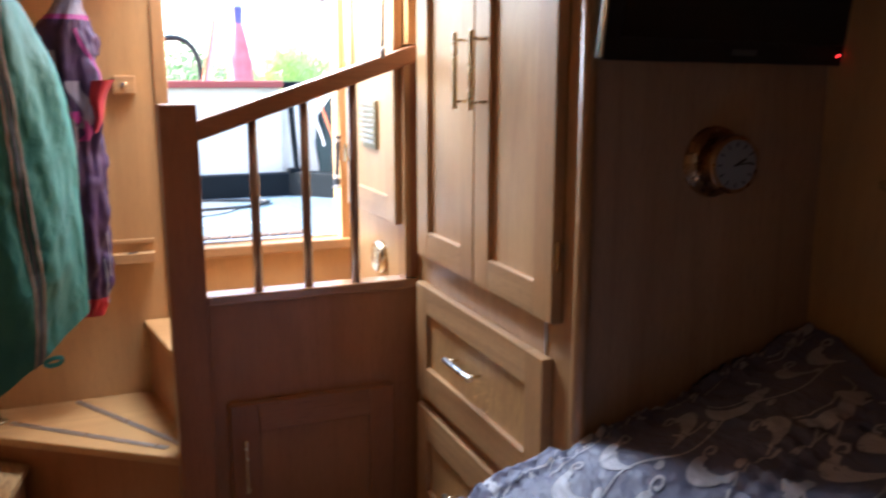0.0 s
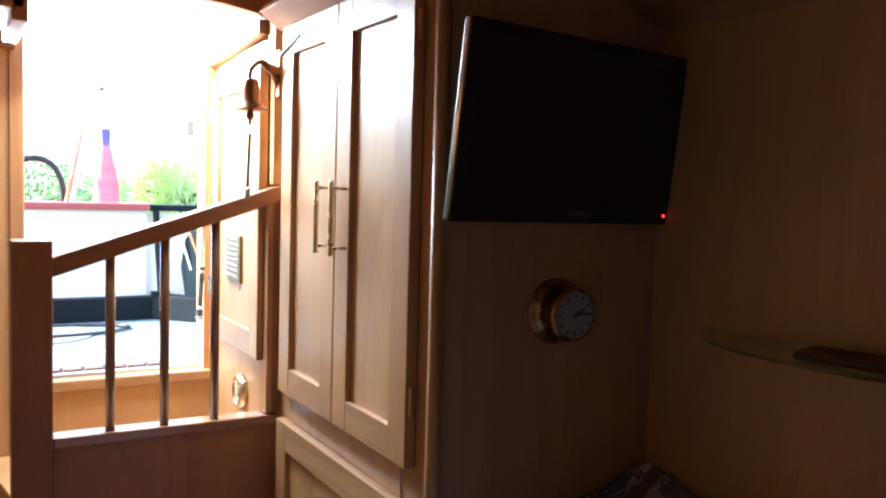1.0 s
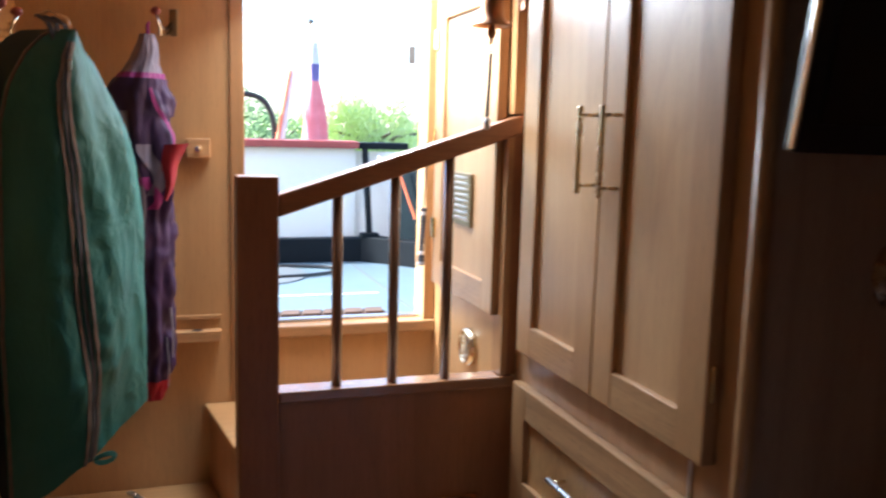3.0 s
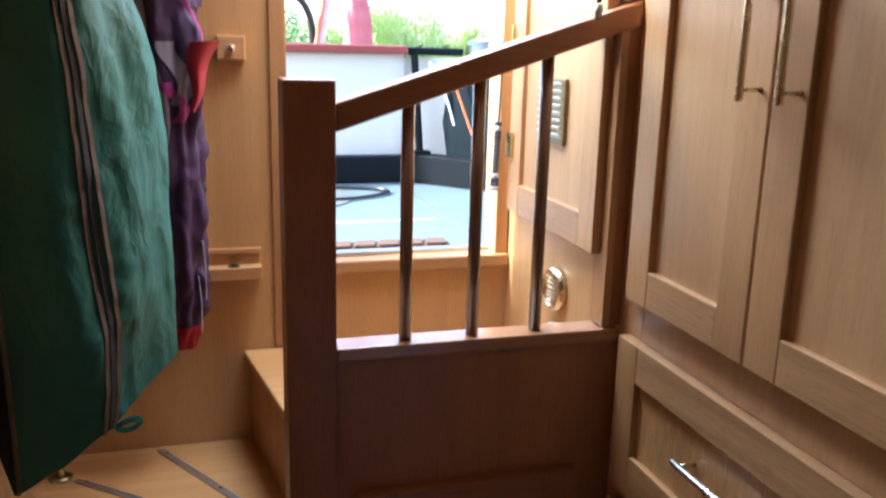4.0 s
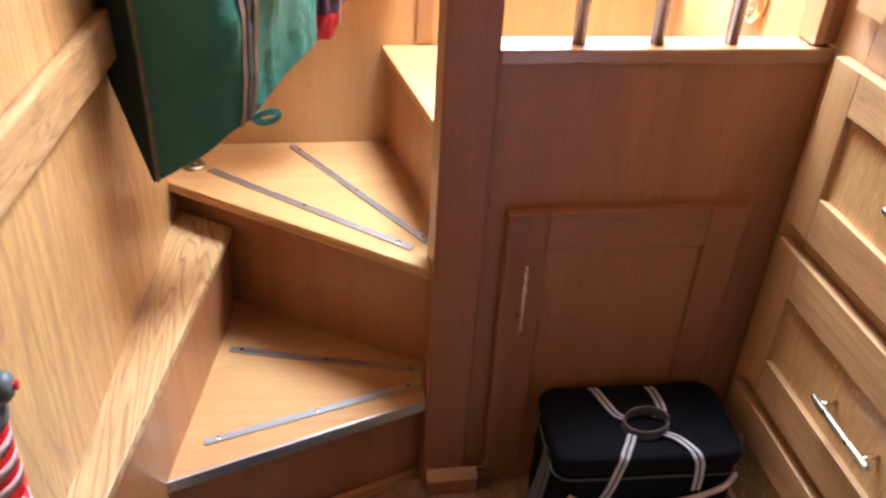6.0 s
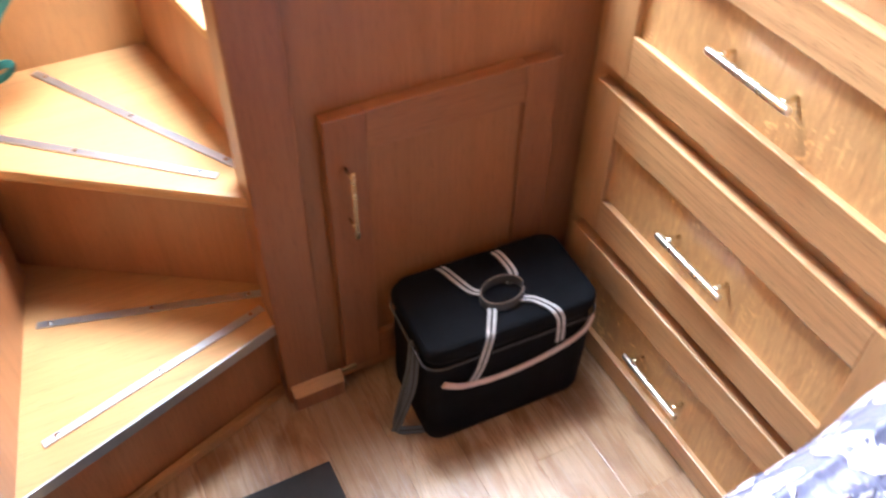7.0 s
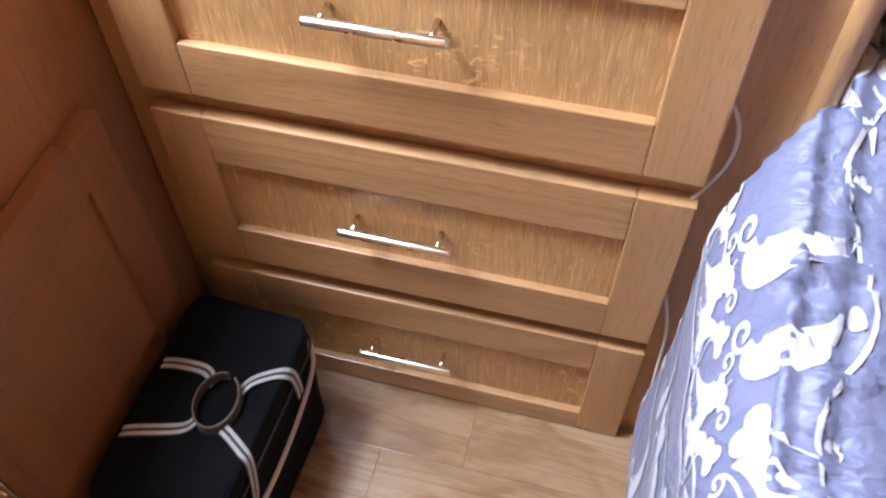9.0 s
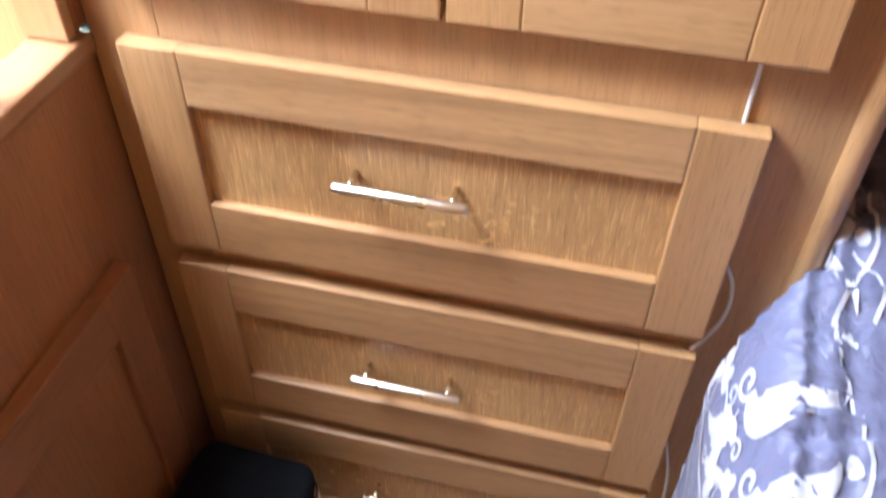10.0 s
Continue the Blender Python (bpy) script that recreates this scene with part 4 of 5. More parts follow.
# ---- stairwell ----
ld = thing("locker_door", (1.825, 3.02, 0.915), "light oak locker door with a brass louvre on the stairwell wall", "door")
shaker_x(ld, "door_leaf", 1.812, 2.803, 3.215, 0.905, 1.600, 0.062, 0.05, 0.062, 0.0225, 0.009)
lv = part("louvre", box(1.8135, 1.8205, 2.950, 3.068, 1.072, 1.192, 0.002), M_DARKMETAL, ld, "brass louvre vent with pale slats")
for k in range(8):
    z = 1.084 + k * 0.0132
    part("slat", slab([(1.8138, 2.958, z), (1.8138, 3.060, z), (1.8075, 3.060, z + 0.008), (1.8075, 2.958, z + 0.008)], (0.0012, 0, 0.001)), M_BAR, lv)
for z in (1.02, 1.48):
    part("hinge", box(1.806, 1.8118, 3.19, 3.222, z, z + 0.05, 0.001), M_BRASS, ld, "brass hinge")
part("bolt", tube([(1.806, 3.20, 1.225), (1.806, 3.20, 1.29)], 0.004, 10), M_BRASS, ld, "small brass bolt")

rv = thing("round_vent", (1.836, 2.98, 0.79), "round brass mushroom vent with pierced slots", "vent")
part("rim", lathe([(0.043, 0), (0.0445, 0.006), (0.041, 0.015), (0.036, 0.018), (0.0345, 0.015)], (1.836, 2.980, 0.793), (-1, 0, 0), 40), M_PALE, rv, "", True)
part("plate", lathe([(0.0345, 0), (0.0345, 0.014)], (1.836, 2.980, 0.793), (-1, 0, 0), 40), M_DARKMETAL, rv)
for k in range(7):
    z = 0.793 - 0.027 + k * 0.009
    w = math.sqrt(max(0.0335 ** 2 - (z - 0.793) ** 2, 0))
    part("slat", box(1.8185, 1.8225, 2.980 - w, 2.980 + w, z - 0.0022, z + 0.0022, 0), M_PALE, rv)
sp = thing("wall_socket", (1.836, 2.985, 0.70), "small round white outlet under the round vent", "socket")
part("face", lathe([(0.022, 0), (0.022, 0.010), (0.018, 0.014), (0.006, 0.014)], (1.836, 2.985, 0.700), (-1, 0, 0), 28), M_WHITE, sp, "", True)

lb = thing("lanyard", (1.80, 3.235, 0.95), "black and white banded lanyard hanging on the door jamb", "lanyard")
cordpts = [(1.800, 3.245, 1.255), (1.798, 3.243, 1.16), (1.794, 3.238, 1.09)]
part("cord", tube(cordpts, 0.0025, 8), M_WEBDARK, lb)
for k in range(16):
    a = Vector((1.794, 3.238, 1.09)).lerp(Vector((1.784, 3.222, 0.945)), k / 16)
    b = Vector((1.794, 3.238, 1.09)).lerp(Vector((1.784, 3.222, 0.945)), (k + 1.02) / 16)
    rr = 0.0072 + 0.0012 * (k in (0, 3)) + (0.0026 if k > 12 else 0)
    part("band", tube([a, a.lerp(b, 0.3), a.lerp(b, 0.7), b], [rr * 0.88, rr, rr, rr * 0.88], 12), M_WEB if k in (1, 12, 15) else M_WEBDARK, lb, "", True)

cs = thing("catch_shelf", (1.20, YW, 0.755), "small oak catch block with a brass bolt on the end wall", "door catch")
part("block", box(1.140, 1.293, YW - 0.034, YW, 0.772, 0.798, 0.002), M_OAK_X, cs)
part("backing", box(1.140, 1.293, YW - 0.008, YW, 0.822, 0.832, 0.001), M_OAK_X, cs)
# flat black disc: the hole's darkness is painted, nothing is cut
part("socket_hole", lathe([(0.013, 0), (0.013, 0.0008)], (1.238, YW - 0.018, 0.798), (0, 0, 1), 20), M_BLACK, cs)
part("bolt", lathe([(0.007, 0), (0.007, 0.018), (0.010, 0.022), (0.006, 0.032), (0.009, 0.040), (0.004, 0.045)], (1.165, YW - 0.02, 0.798), (0, 0, 1), 16), M_BRASS, cs, "brass bolt knob", True)
uc = thing("catch_block", (1.225, YW, 1.215), "small pale oak catch block on the end wall", "door catch")
part("block", box(1.219, 1.273, YW - 0.022, YW, 1.207, 1.253, 0.003), M_OAK_X, uc)
part("eye", lathe([(0.007, 0), (0.007, 0.006), (0.003, 0.008)], (1.246, YW - 0.022, 1.230), (0, -1, 0), 14), M_CHROME, uc, "small metal eye")


def coat_hook(at, facing):
    """A double coat hook with porcelain-brown tips on a metal plate."""
    at, f = Vector(at), Vector(facing)
    side = Vector((0, 0, 1)).cross(f)
    h = thing("coat_hook", at, "double coat hook with brown knobs on a metal plate", "coat hook")
    bm = box(-0.017, 0.017, -0.003, 0, -0.030, 0.030, 0.001)
    rot = Matrix((side, -f, (0, 0, 1))).transposed().to_4x4()
    part("plate", placed(bm, Matrix.Translation(at) @ rot), M_DARKMETAL, h)
    for s, dz in ((0.5, 0.0), (0.5, -0.014)):
        pts = [at + f * 0.003 + Vector((0, 0, dz)), at + f * 0.020 + Vector((0, 0, dz - 0.016)), at + f * 0.042 + Vector((0, 0, dz - 0.016)), at + f * (0.056 + dz) + Vector((0, 0, dz + 0.012))]
        part("prong", tube(pts, 0.0035, 10), M_CHROME, h, "", True)
    part("knob", lathe([(0.004, 0), (0.010, 0.004), (0.011, 0.010), (0.006, 0.017)], at + f * 0.056 + Vector((0, 0, 0.010)), (0, 0, 1), 16), M_REDPAINT, h, "", True)
    return h


dl = thing("downlight", (1.20, 3.077, 1.664), "small round recessed downlight in the deck head, unlit", "ceiling light")
part("ring", lathe([(0.030, 0.0), (0.030, 0.003), (0.026, 0.006), (0.019, 0.006), (0.017, 0.002)], (1.20, 3.077, 1.6648), (0, 0, -1), 32), M_PALE, dl, "brass ring", True)
part("lens", lathe([(0.017, 0.0), (0.017, 0.002)], (1.20, 3.077, 1.6648), (0, 0, -1), 24), M_GREYBAND, dl)
coat_hook((1.192, YW, 1.512), (-0.6, -0.8, 0))
coat_hook((left_x(3.02) - 0.010, 3.02, 1.470), (1, -0.15, 0))
coat_hook((left_x(2.90) - 0.010, 2.90, 1.470), (1, -0.15, 0))

# ---- garment bag ----
gb = thing("garment_bag", (0.98, 2.90, 0.60), "green nylon garment bag with a taupe-edged zip, hanging", "garment bag")
GU, GN = Vector((0.745, 0.667, 0)), Vector((0.667, -0.745, 0))
GO = Vector((1.0, 2.86, 0))


def lerp_in(table, q):
    for (a, x), (b, y) in zip(table, table[1:]):
        if q <= b:
            return x + (y - x) * max(0, (q - a) / (b - a))
    return table[-1][1]


BAG_LEFT = [(0.56, -0.118), (0.9, -0.130), (1.28, -0.124), (1.35, -0.106), (1.40, -0.074), (1.43, -0.040), (1.445, -0.012)]
BAG_RIGHT = [(0.56, 0.172), (1.10, 0.174), (1.20, 0.157), (1.28, 0.125), (1.39, 0.070), (1.43, 0.040), (1.445, 0.016)]


def bag_point(a, b, off=0.0):
    """a across the front from its left edge, b up from its slanting hem."""
    z = 0.56 + b * 0.885
    s = lerp_in(BAG_LEFT, z) * (1 - a) + lerp_in(BAG_RIGHT, z) * a
    hem = lerp_in([(-0.12, 0.552), (0.0, 0.634), (0.175, 0.722)], s)
    z = hem + b * (1.445 - hem)
    s = lerp_in(BAG_LEFT, z) * (1 - a) + lerp_in(BAG_RIGHT, z) * a
    q = Vector((s * 11, z * 2.2, 3))
    fold = 0.014 * noise.noise(q) + 0.006 * noise.noise(Vector((s * 22 + z * 5, z * 6, 7))) + 0.0025 * noise.noise(Vector((s * 50, z * 30, 1)))
    bulge = 0.042 * math.sin(math.pi * min(max(a, 0), 1)) ** 0.8 * min(1, 3 * b + 0.35)
    side = max(0, 1 - a / 0.30) ** 1.3 * min(1, 5 * (1 - b))
    bulge -= 0.066 * side * (1 - 0.35 * min(1, 2.2 * b))
    s += 0.020 * side
    seam = abs(a - 0.468 + 0.10 * b - 0.02 * math.sin(b * 7.8))
    fold += 0.004 * math.exp(-((seam - 0.09) / 0.06) ** 2) * noise.noise(Vector((a * 6, z * 34, 5)))
    return GO + GU * s + GN * (bulge + fold + off) + Vector((0, 0, z))


def sheet(fn, nu, nv, bm=None):
    bm = bm or bmesh.new()
    g = [[bm.verts.new(fn(i / nu, j / nv)) for j in range(nv + 1)] for i in range(nu + 1)]
    for i in range(nu):
        for j in range(nv):
            bm.faces.new((g[i][j], g[i + 1][j], g[i + 1][j + 1], g[i][j + 1]))
    return bm


part("front", sheet(lambda a, b: bag_point(a, b), 44, 90), M_GREEN, gb, "", True)
# back and gussets carry their shade as a darker green
part("back", sheet(lambda a, b: bag_point(a, b, -0.03 * min(1, 6 * b)) - (GN * (0.045 + 0.03 * math.sin(math.pi * a)) + GU * 0.012) * min(1, 0.1 + 4 * b), 16, 30), M_GREENSHADE, gb, "", True)
part("gusset", sheet(lambda a, b: bag_point(0, b) * (1 - a) + (bag_point(0, b, -0.03 * min(1, 6 * b)) - (GN * 0.045 + GU * 0.012) * min(1, 0.1 + 4 * b)) * a, 6, 60), M_GREENSHADE, gb, "side gusset, shade in its colour", True)
part("gusset", sheet(lambda a, b: bag_point(1, b) * (1 - a) + (bag_point(1, b, -0.03 * min(1, 6 * b)) - (GN * 0.045 + GU * 0.012) * min(1, 0.1 + 4 * b)) * a, 4, 60), M_GREENSHADE, gb, "side gusset, shade in its colour", True)
part("hem", sheet(lambda a, b: bag_point(a, 0) * (1 - b) + (bag_point(a, 0) - (GN * (0.045 + 0.03 * math.sin(math.pi * a)) + GU * 0.012) * 0.1) * b, 20, 4), M_GREEN, gb, "", True)
part("edge_tape", tube([bag_point(0.012, k / 60, 0.001) for k in range(61)], 0.0032, 8), M_TAPE, gb, "taupe edge binding", True)
for a in (0.430, 0.505):
    pts = [bag_point(a - 0.10 * (k / 70) + 0.02 * math.sin(k / 9), k / 70, 0.001) for k in range(69)]
    part("zip_tape", ribbon(pts, GN, 0.007, 0.0015), M_TAPE, gb, "taupe zip binding")
pts = [bag_point(0.468 - 0.10 * (k / 70) + 0.02 * math.sin(k / 9), k / 70, 0.0012) for k in range(69)]
part("zip", ribbon(pts, GN, 0.008, 0.0012), M_WEBDARK, gb, "grey zip")
zp = bag_point(0.41, 0.935, 0.005)
part("zip_pull", box(zp.x - 0.003, zp.x + 0.003, zp.y - 0.003, zp.y + 0.003, zp.z - 0.02, zp.z, 0.001), M_CHROME, gb, "metal zip slider")
lp = bag_point(0.50, 0.0, 0.004)
part("strap_loop", ribbon([lp + GU * (0.018 - 0.018 * math.cos(a)) + GN * 0.012 * math.sin(a * 0.5) + Vector((0, 0, -0.004 - 0.008 * math.sin(a))) for a in [2 * math.pi * k / 18 for k in range(19)]], GN, 0.010, 0.0015), M_GREEN, gb, "small green strap loop")
top = bag_point(0.5, 1.0)
part("hanger_hook", tube([top + Vector((0, 0, -0.02)), top + Vector((-0.015, 0.012, 0.020)), top + Vector((-0.045, 0.03, 0.032)), top + Vector((-0.072, 0.045, 0.024))], 0.0028, 8), M_CHROME, gb, "metal hanger hook")
ht = bag_point(0.22, 0.985)
for k in range(3):
    o = Vector((0.012 * k - 0.012, 0.008 * k, 0))
    part("hanging_strap", ribbon([ht + o + Vector((0, 0, -0.01)), ht + o + Vector((-0.01, 0.01, 0.02)), ht + o + Vector((-0.03, 0.03, 0.035))], GN, 0.010, 0.002), M_BLACK, gb, "short black hanging strap")

dh = thing("door_stay", (0.885, 3.17, Z2), "small brass stay fitting on the stair tread", "door stay")
part("base", lathe([(0.022, 0), (0.022, 0.003), (0.018, 0.006)], (0.895, 3.165, Z2), (0, 0, 1), 20), M_DARKMETAL, dh)
part("stem", lathe([(0.008, 0.004), (0.007, 0.03), (0.010, 0.036), (0.006, 0.044)], (0.895, 3.165, Z2), (0, 0, 1), 14), M_BRASS, dh, "", True)

# ---- jacket ----
jk = thing("jacket", (1.16, 3.17, 0.68), "purple and grey lilac waterproof jacket with magenta stripes on a hook", "jacket")
# half width and centre of the hanging folds by height
JW = [(0.66, 0.020), (0.72, 0.036), (0.86, 0.046), (1.05, 0.058), (1.20, 0.062), (1.34, 0.060), (1.42, 0.028), (1.50, 0.008)]
JC = [(0.66, 1.132), (0.80, 1.140), (1.05, 1.130), (1.25, 1.128), (1.36, 1.118), (1.44, 1.136), (1.50, 1.142)]


def jacket_section(z0, z1, grow=0.0, dx=0.0, squash=1.0):
    def fn(a, b):
        z = z0 + (z1 - z0) * b
        an = 2 * math.pi * a
        w = lerp_in(JW, z) + grow
        f = 1 + 0.30 * noise.noise(Vector((math.cos(an) * 2.2, math.sin(an) * 2.2, z * 8))) + 0.16 * noise.noise(Vector((math.cos(an) * 4, math.sin(an) * 4, z * 16))) + 0.16 * (0.25 - abs(noise.noise(Vector((math.cos(an) * 3 + z * 9, math.sin(an) * 3, z * 22))))) + 0.05 * noise.noise(Vector((math.cos(an) * 9, math.sin(an) * 9, z * 50)))
        f += 0.55 * min(1, max(0, (0.90 - z) / 0.16)) * noise.noise(Vector((math.cos(an) * 2.2, math.sin(an) * 2.2, z * 26 + 4)))
        return Vector((lerp_in(JC, z) + dx + w * squash * f * math.cos(an), 3.165 + min(w, 0.05) * 0.9 * f * math.sin(an), z))
    return sheet(fn, 56, max(8, int((z1 - z0) * 160)))


part("sleeve", jacket_section(0.695, 1.325), M_PURPLE, jk, "purple sleeve", True)
part("cuff", jacket_section(0.662, 0.708, 0.004), M_REDCLOTH, jk, "red cuff lining", True)
part("yoke", jacket_section(1.385, 1.475), M_LILAC, jk, "grey lilac yoke", True)
part("stripe", jacket_section(1.376, 1.392, 0.003), M_MAGENTA, jk, "magenta stripe", True)
part("shoulder_band", jacket_section(1.300, 1.380, 0.006), M_PURPLE, jk, "purple shoulder flap", True)


def jacket_strip(z0, z1, a0, a1, off):
    """A narrow panel that follows the hanging sleeve."""
    def fn(a, b):
        z, an = z0 + (z1 - z0) * b, radians(a0 + (a1 - a0) * a + 14 * math.sin(b * 5))
        w = lerp_in(JW, z) + off
        f = 1 + 0.30 * noise.noise(Vector((math.cos(an) * 2.2, math.sin(an) * 2.2, z * 8))) + 0.12 * noise.noise(Vector((math.cos(an) * 4, math.sin(an) * 4, z * 16)))
        return Vector((lerp_in(JC, z) + w * f * math.cos(an), 3.165 + min(w, 0.056) * 0.9 * f * math.sin(an), z))
    return sheet(fn, 10, 40)


part("dark_panel", jacket_strip(1.00, 1.31, 190, 240, 0.006), M_NYLON, jk, "black panel", True)
part("grey_panel", jacket_strip(1.02, 1.31, 240, 258, 0.0075), M_LILAC, jk, "grey lilac panel", True)
part("grey_panel", jacket_strip(1.13, 1.24, 272, 300, 0.006), M_LILAC, jk, "grey lilac panel", True)
part("pocket_stripe", jacket_strip(1.10, 1.17, 272, 292, 0.009), M_MAGENTA, jk, "magenta stripe", True)
part("zip_stripe", jacket_strip(1.20, 1.36, 306, 314, 0.009), M_MAGENTA, jk, "magenta zip", True)
part("collar_lining", sheet(lambda a, b: Vector((1.168 + 0.052 * a * (0.12 + 0.88 * b) + 0.004 * math.sin(7 * b), 3.122 - 0.020 * math.sin(math.pi * a), 1.125 + 0.115 * b - 0.008 * a + 0.012 * a * b)), 12, 16), M_REDCLOTH, jk, "red lining flap", True)
part("hanging_loop", tube([(1.142, 3.195, 1.470), (1.140, 3.205, 1.495), (1.143, 3.215, 1.505)], 0.004, 8), M_MAGENTA, jk, "magenta hanging loop")
for x, y, z0 in ((1.178, 3.13, 0.80), (1.168, 3.14, 0.73)):
    part("cord", tube([(x, y, z0 + 0.08), (x + 0.004, y, z0 + 0.03), (x + 0.003, y, z0 - 0.035)], 0.0010, 6), M_WEB, jk, "thin pale cord")

# ---- socket on the cabin side ----
so = thing("electric_socket", (left_x(2.65), 2.65, 0.93), "square antique brass socket plate with a black centre", "socket")
sx = left_x(2.785) - 0.012
SM = Matrix.Translation((sx, 2.785, 0.950)) @ Matrix.Rotation(-math.atan(0.08), 4, "Z")
part("plate", placed(box(0, 0.007, -0.044, 0.044, -0.044, 0.044, 0.002), SM), M_SOCKET, so)
part("outlet", placed(box(0.006, 0.010, -0.011, 0.011, -0.019, 0.019, 0.002), SM), M_BLACK, so)
for dy in (-0.030, 0.030):
    part("screw", placed(lathe([(0.004, 0), (0.0035, 0.0015), (0.001, 0.002)], (0.007, dy, 0), (1, 0, 0), 12), SM), M_BRASS, so, "brass screw")

# ---- fire extinguisher ----
fx = thing("fire_extinguisher", (0.826, 2.232, 0.400), "red and white fire extinguisher with a blue collar, on the wall", "fire extinguisher")
EX, EY = 0.826, 2.232


def turned(name, profile, mat, label=""):
    return part(name, lathe([(r, z) for r, z in profile], (EX, EY, 0), (0, 0, 1), 40), mat, fx, label, True)


turned("cylinder", [(0.026, 0.400), (0.033, 0.404), (0.0345, 0.415), (0.0345, 0.655), (0.030, 0.675)], M_REDGLOSS)
turned("label_sleeve", [(0.0349, 0.430), (0.0349, 0.588)], M_MARBLED, "sleeve printed in mottled red and white")
for z in (0.602, 0.622, 0.643):
    turned("label_band", [(0.0349, z), (0.0349, z + 0.011)], M_PALEPINK, "pale printed band")
turned("collar", [(0.0330, 0.664), (0.0375, 0.668), (0.0380, 0.676), (0.0380, 0.716), (0.0360, 0.724), (0.033, 0.726)], M_GREYBAND, "grey collar")
turned("collar_label", [(0.0383, 0.688), (0.0383, 0.714), (0.0366, 0.7225)], M_BLUELABEL, "blue collar label")
for k in range(9):
    m4 = Matrix.Translation((EX, EY, 0.706)) @ Matrix.Rotation(radians(-112 + 13 * k), 4, "Z")
    part("print_bar", placed(box(0.0380, 0.0388, -0.0022, 0.0022, -0.0045, 0.0045, 0), m4), M_WEB, fx)
turned("cap", [(0.033, 0.722), (0.0335, 0.738), (0.031, 0.758), (0.024, 0.774), (0.012, 0.782), (0.002, 0.784)], M_REDGLOSS, "rounded glossy red cap")
part("pin_cover", lathe([(0.013, 0), (0.013, 0.006), (0.009, 0.010), (0.004, 0.011)], (EX + 0.036, EY + 0.006, 0.700), (1.0, 0.1, 0), 20), M_GREYBAND, fx, "round grey pin cover", True)
part("pin", lathe([(0.004, 0.010), (0.004, 0.014)], (EX + 0.036, EY + 0.006, 0.700), (1.0, 0.1, 0), 12), M_REDGLOSS, fx, "small red pin")
part("bracket", box(left_x(EY) - 0.016, EX - 0.030, EY - 0.014, EY + 0.014, 0.46, 0.60, 0.002), M_BLACK, fx, "black wall clip")

# ---- cool bag ----
cb = thing("cool_bag", (1.632, 2.652, ZF), "black nylon cool bag with striped grey straps on the floor", "bag")
BM4 = Matrix.Translation((1.634, 2.655, ZF)) @ Matrix.Rotation(radians(-2.5), 4, "Z") @ Matrix.Diagonal((1.03, 0.70, 1.06, 1))


def soft_box(hx, hy, z0, z1, r, puff=0.0, seg=6, top_round=0.02):
    """A rounded box with slightly swollen sides."""
    bm = bmesh.new()
    ring = []
    for cx, cy, a0 in ((hx - r, hy - r, 0), (-hx + r, hy - r, 90), (-hx + r, -hy + r, 180), (hx - r, -hy + r, 270)):
        ring += [(cx + r * math.cos(radians(a0 + 90 * k / seg)), cy + r * math.sin(radians(a0 + 90 * k / seg))) for k in range(seg + 1)]
    levels = [(z0, 0.90), (z0 + 0.006, 0.97), (z0 + 0.018, 1.0)]
    levels += [(z0 + 0.018 + (z1 - top_round - z0 - 0.018) * k / 6, 1.0 + puff * math.sin(math.pi * k / 6)) for k in range(1, 7)]
    levels += [(z1 - top_round * 0.4, 0.985), (z1 - top_round * 0.1, 0.955), (z1, 0.90), (z1 + 0.002, 0.5), (z1 + 0.003, 0.02)]
    rows = [[bm.verts.new((x * k, y * k, z)) for x, y in ring] for z, k in levels]
    n = len(ring)
    for a, b in zip(rows, rows[1:]):
        for i in range(n):
            bm.faces.new((a[i], a[(i + 1) % n], b[(i + 1) % n], b[i]))
    bm.faces.new(rows[0][::-1])
    bm.faces.new(rows[-1])
    for v in bm.verts:
        q = v.co * 14
        v.co += Vector((0.0035 * noise.noise(q), 0.0035 * noise.noise(q + Vector((5, 0, 0))), 0.003 * noise.noise(q + Vector((0, 9, 0)))))
    return bm


part("body", placed(soft_box(0.146, 0.118, 0.0, 0.215, 0.030, 0.012), BM4), M_NYLON, cb, "", True)
part("lid", placed(soft_box(0.152, 0.124, 0.198, 0.240, 0.034, 0.0, 6, 0.012), BM4), M_NYLON, cb, "padded black lid", True)


def rim(z, k, r=0.0028):
    pts = []
    for cx, cy, a0 in ((0.118, 0.090, 0), (-0.118, 0.090, 90), (-0.118, -0.090, 180), (0.118, -0.090, 270)):
        pts += [((cx + 0.034 * math.cos(radians(a0 + 15 * i))) * k, (cy + 0.034 * math.sin(radians(a0 + 15 * i))) * k, z) for i in range(7)]
    return tube(pts, r, 8, None, True)


part("lid_piping", placed(rim(0.236, 0.955), BM4), M_NYLON, cb, "", True)
part("zip_line", placed(rim(0.199, 1.002, 0.0022), BM4), M_WEBDARK, cb, "", True)


def strap(path, width=0.0165, normals=(0, 0, 1), stripe=None):
    s = part("strap", placed(ribbon(path, normals, width, 0.0022), BM4), M_WEBDARK, cb, "dark strap with two pale stripes")
    d0 = [Vector(p) for p in path]
    nn = normals if isinstance(normals, list) else [normals] * len(path)
    for side in (-1, 1):
        line = []
        for i, p in enumerate(d0):
            d = (d0[min(i + 1, len(d0) - 1)] - d0[max(i - 1, 0)]).normalized()
            nv = Vector(nn[i]).normalized()
            line.append(p + d.cross(nv).normalized() * side * width * 0.28 + nv * 0.0016)
        part("stripe", placed(ribbon(line, normals, width * 0.30, 0.0012), BM4), stripe or M_WEB, s, "pale woven stripe")
    return s


ZT = 0.2435


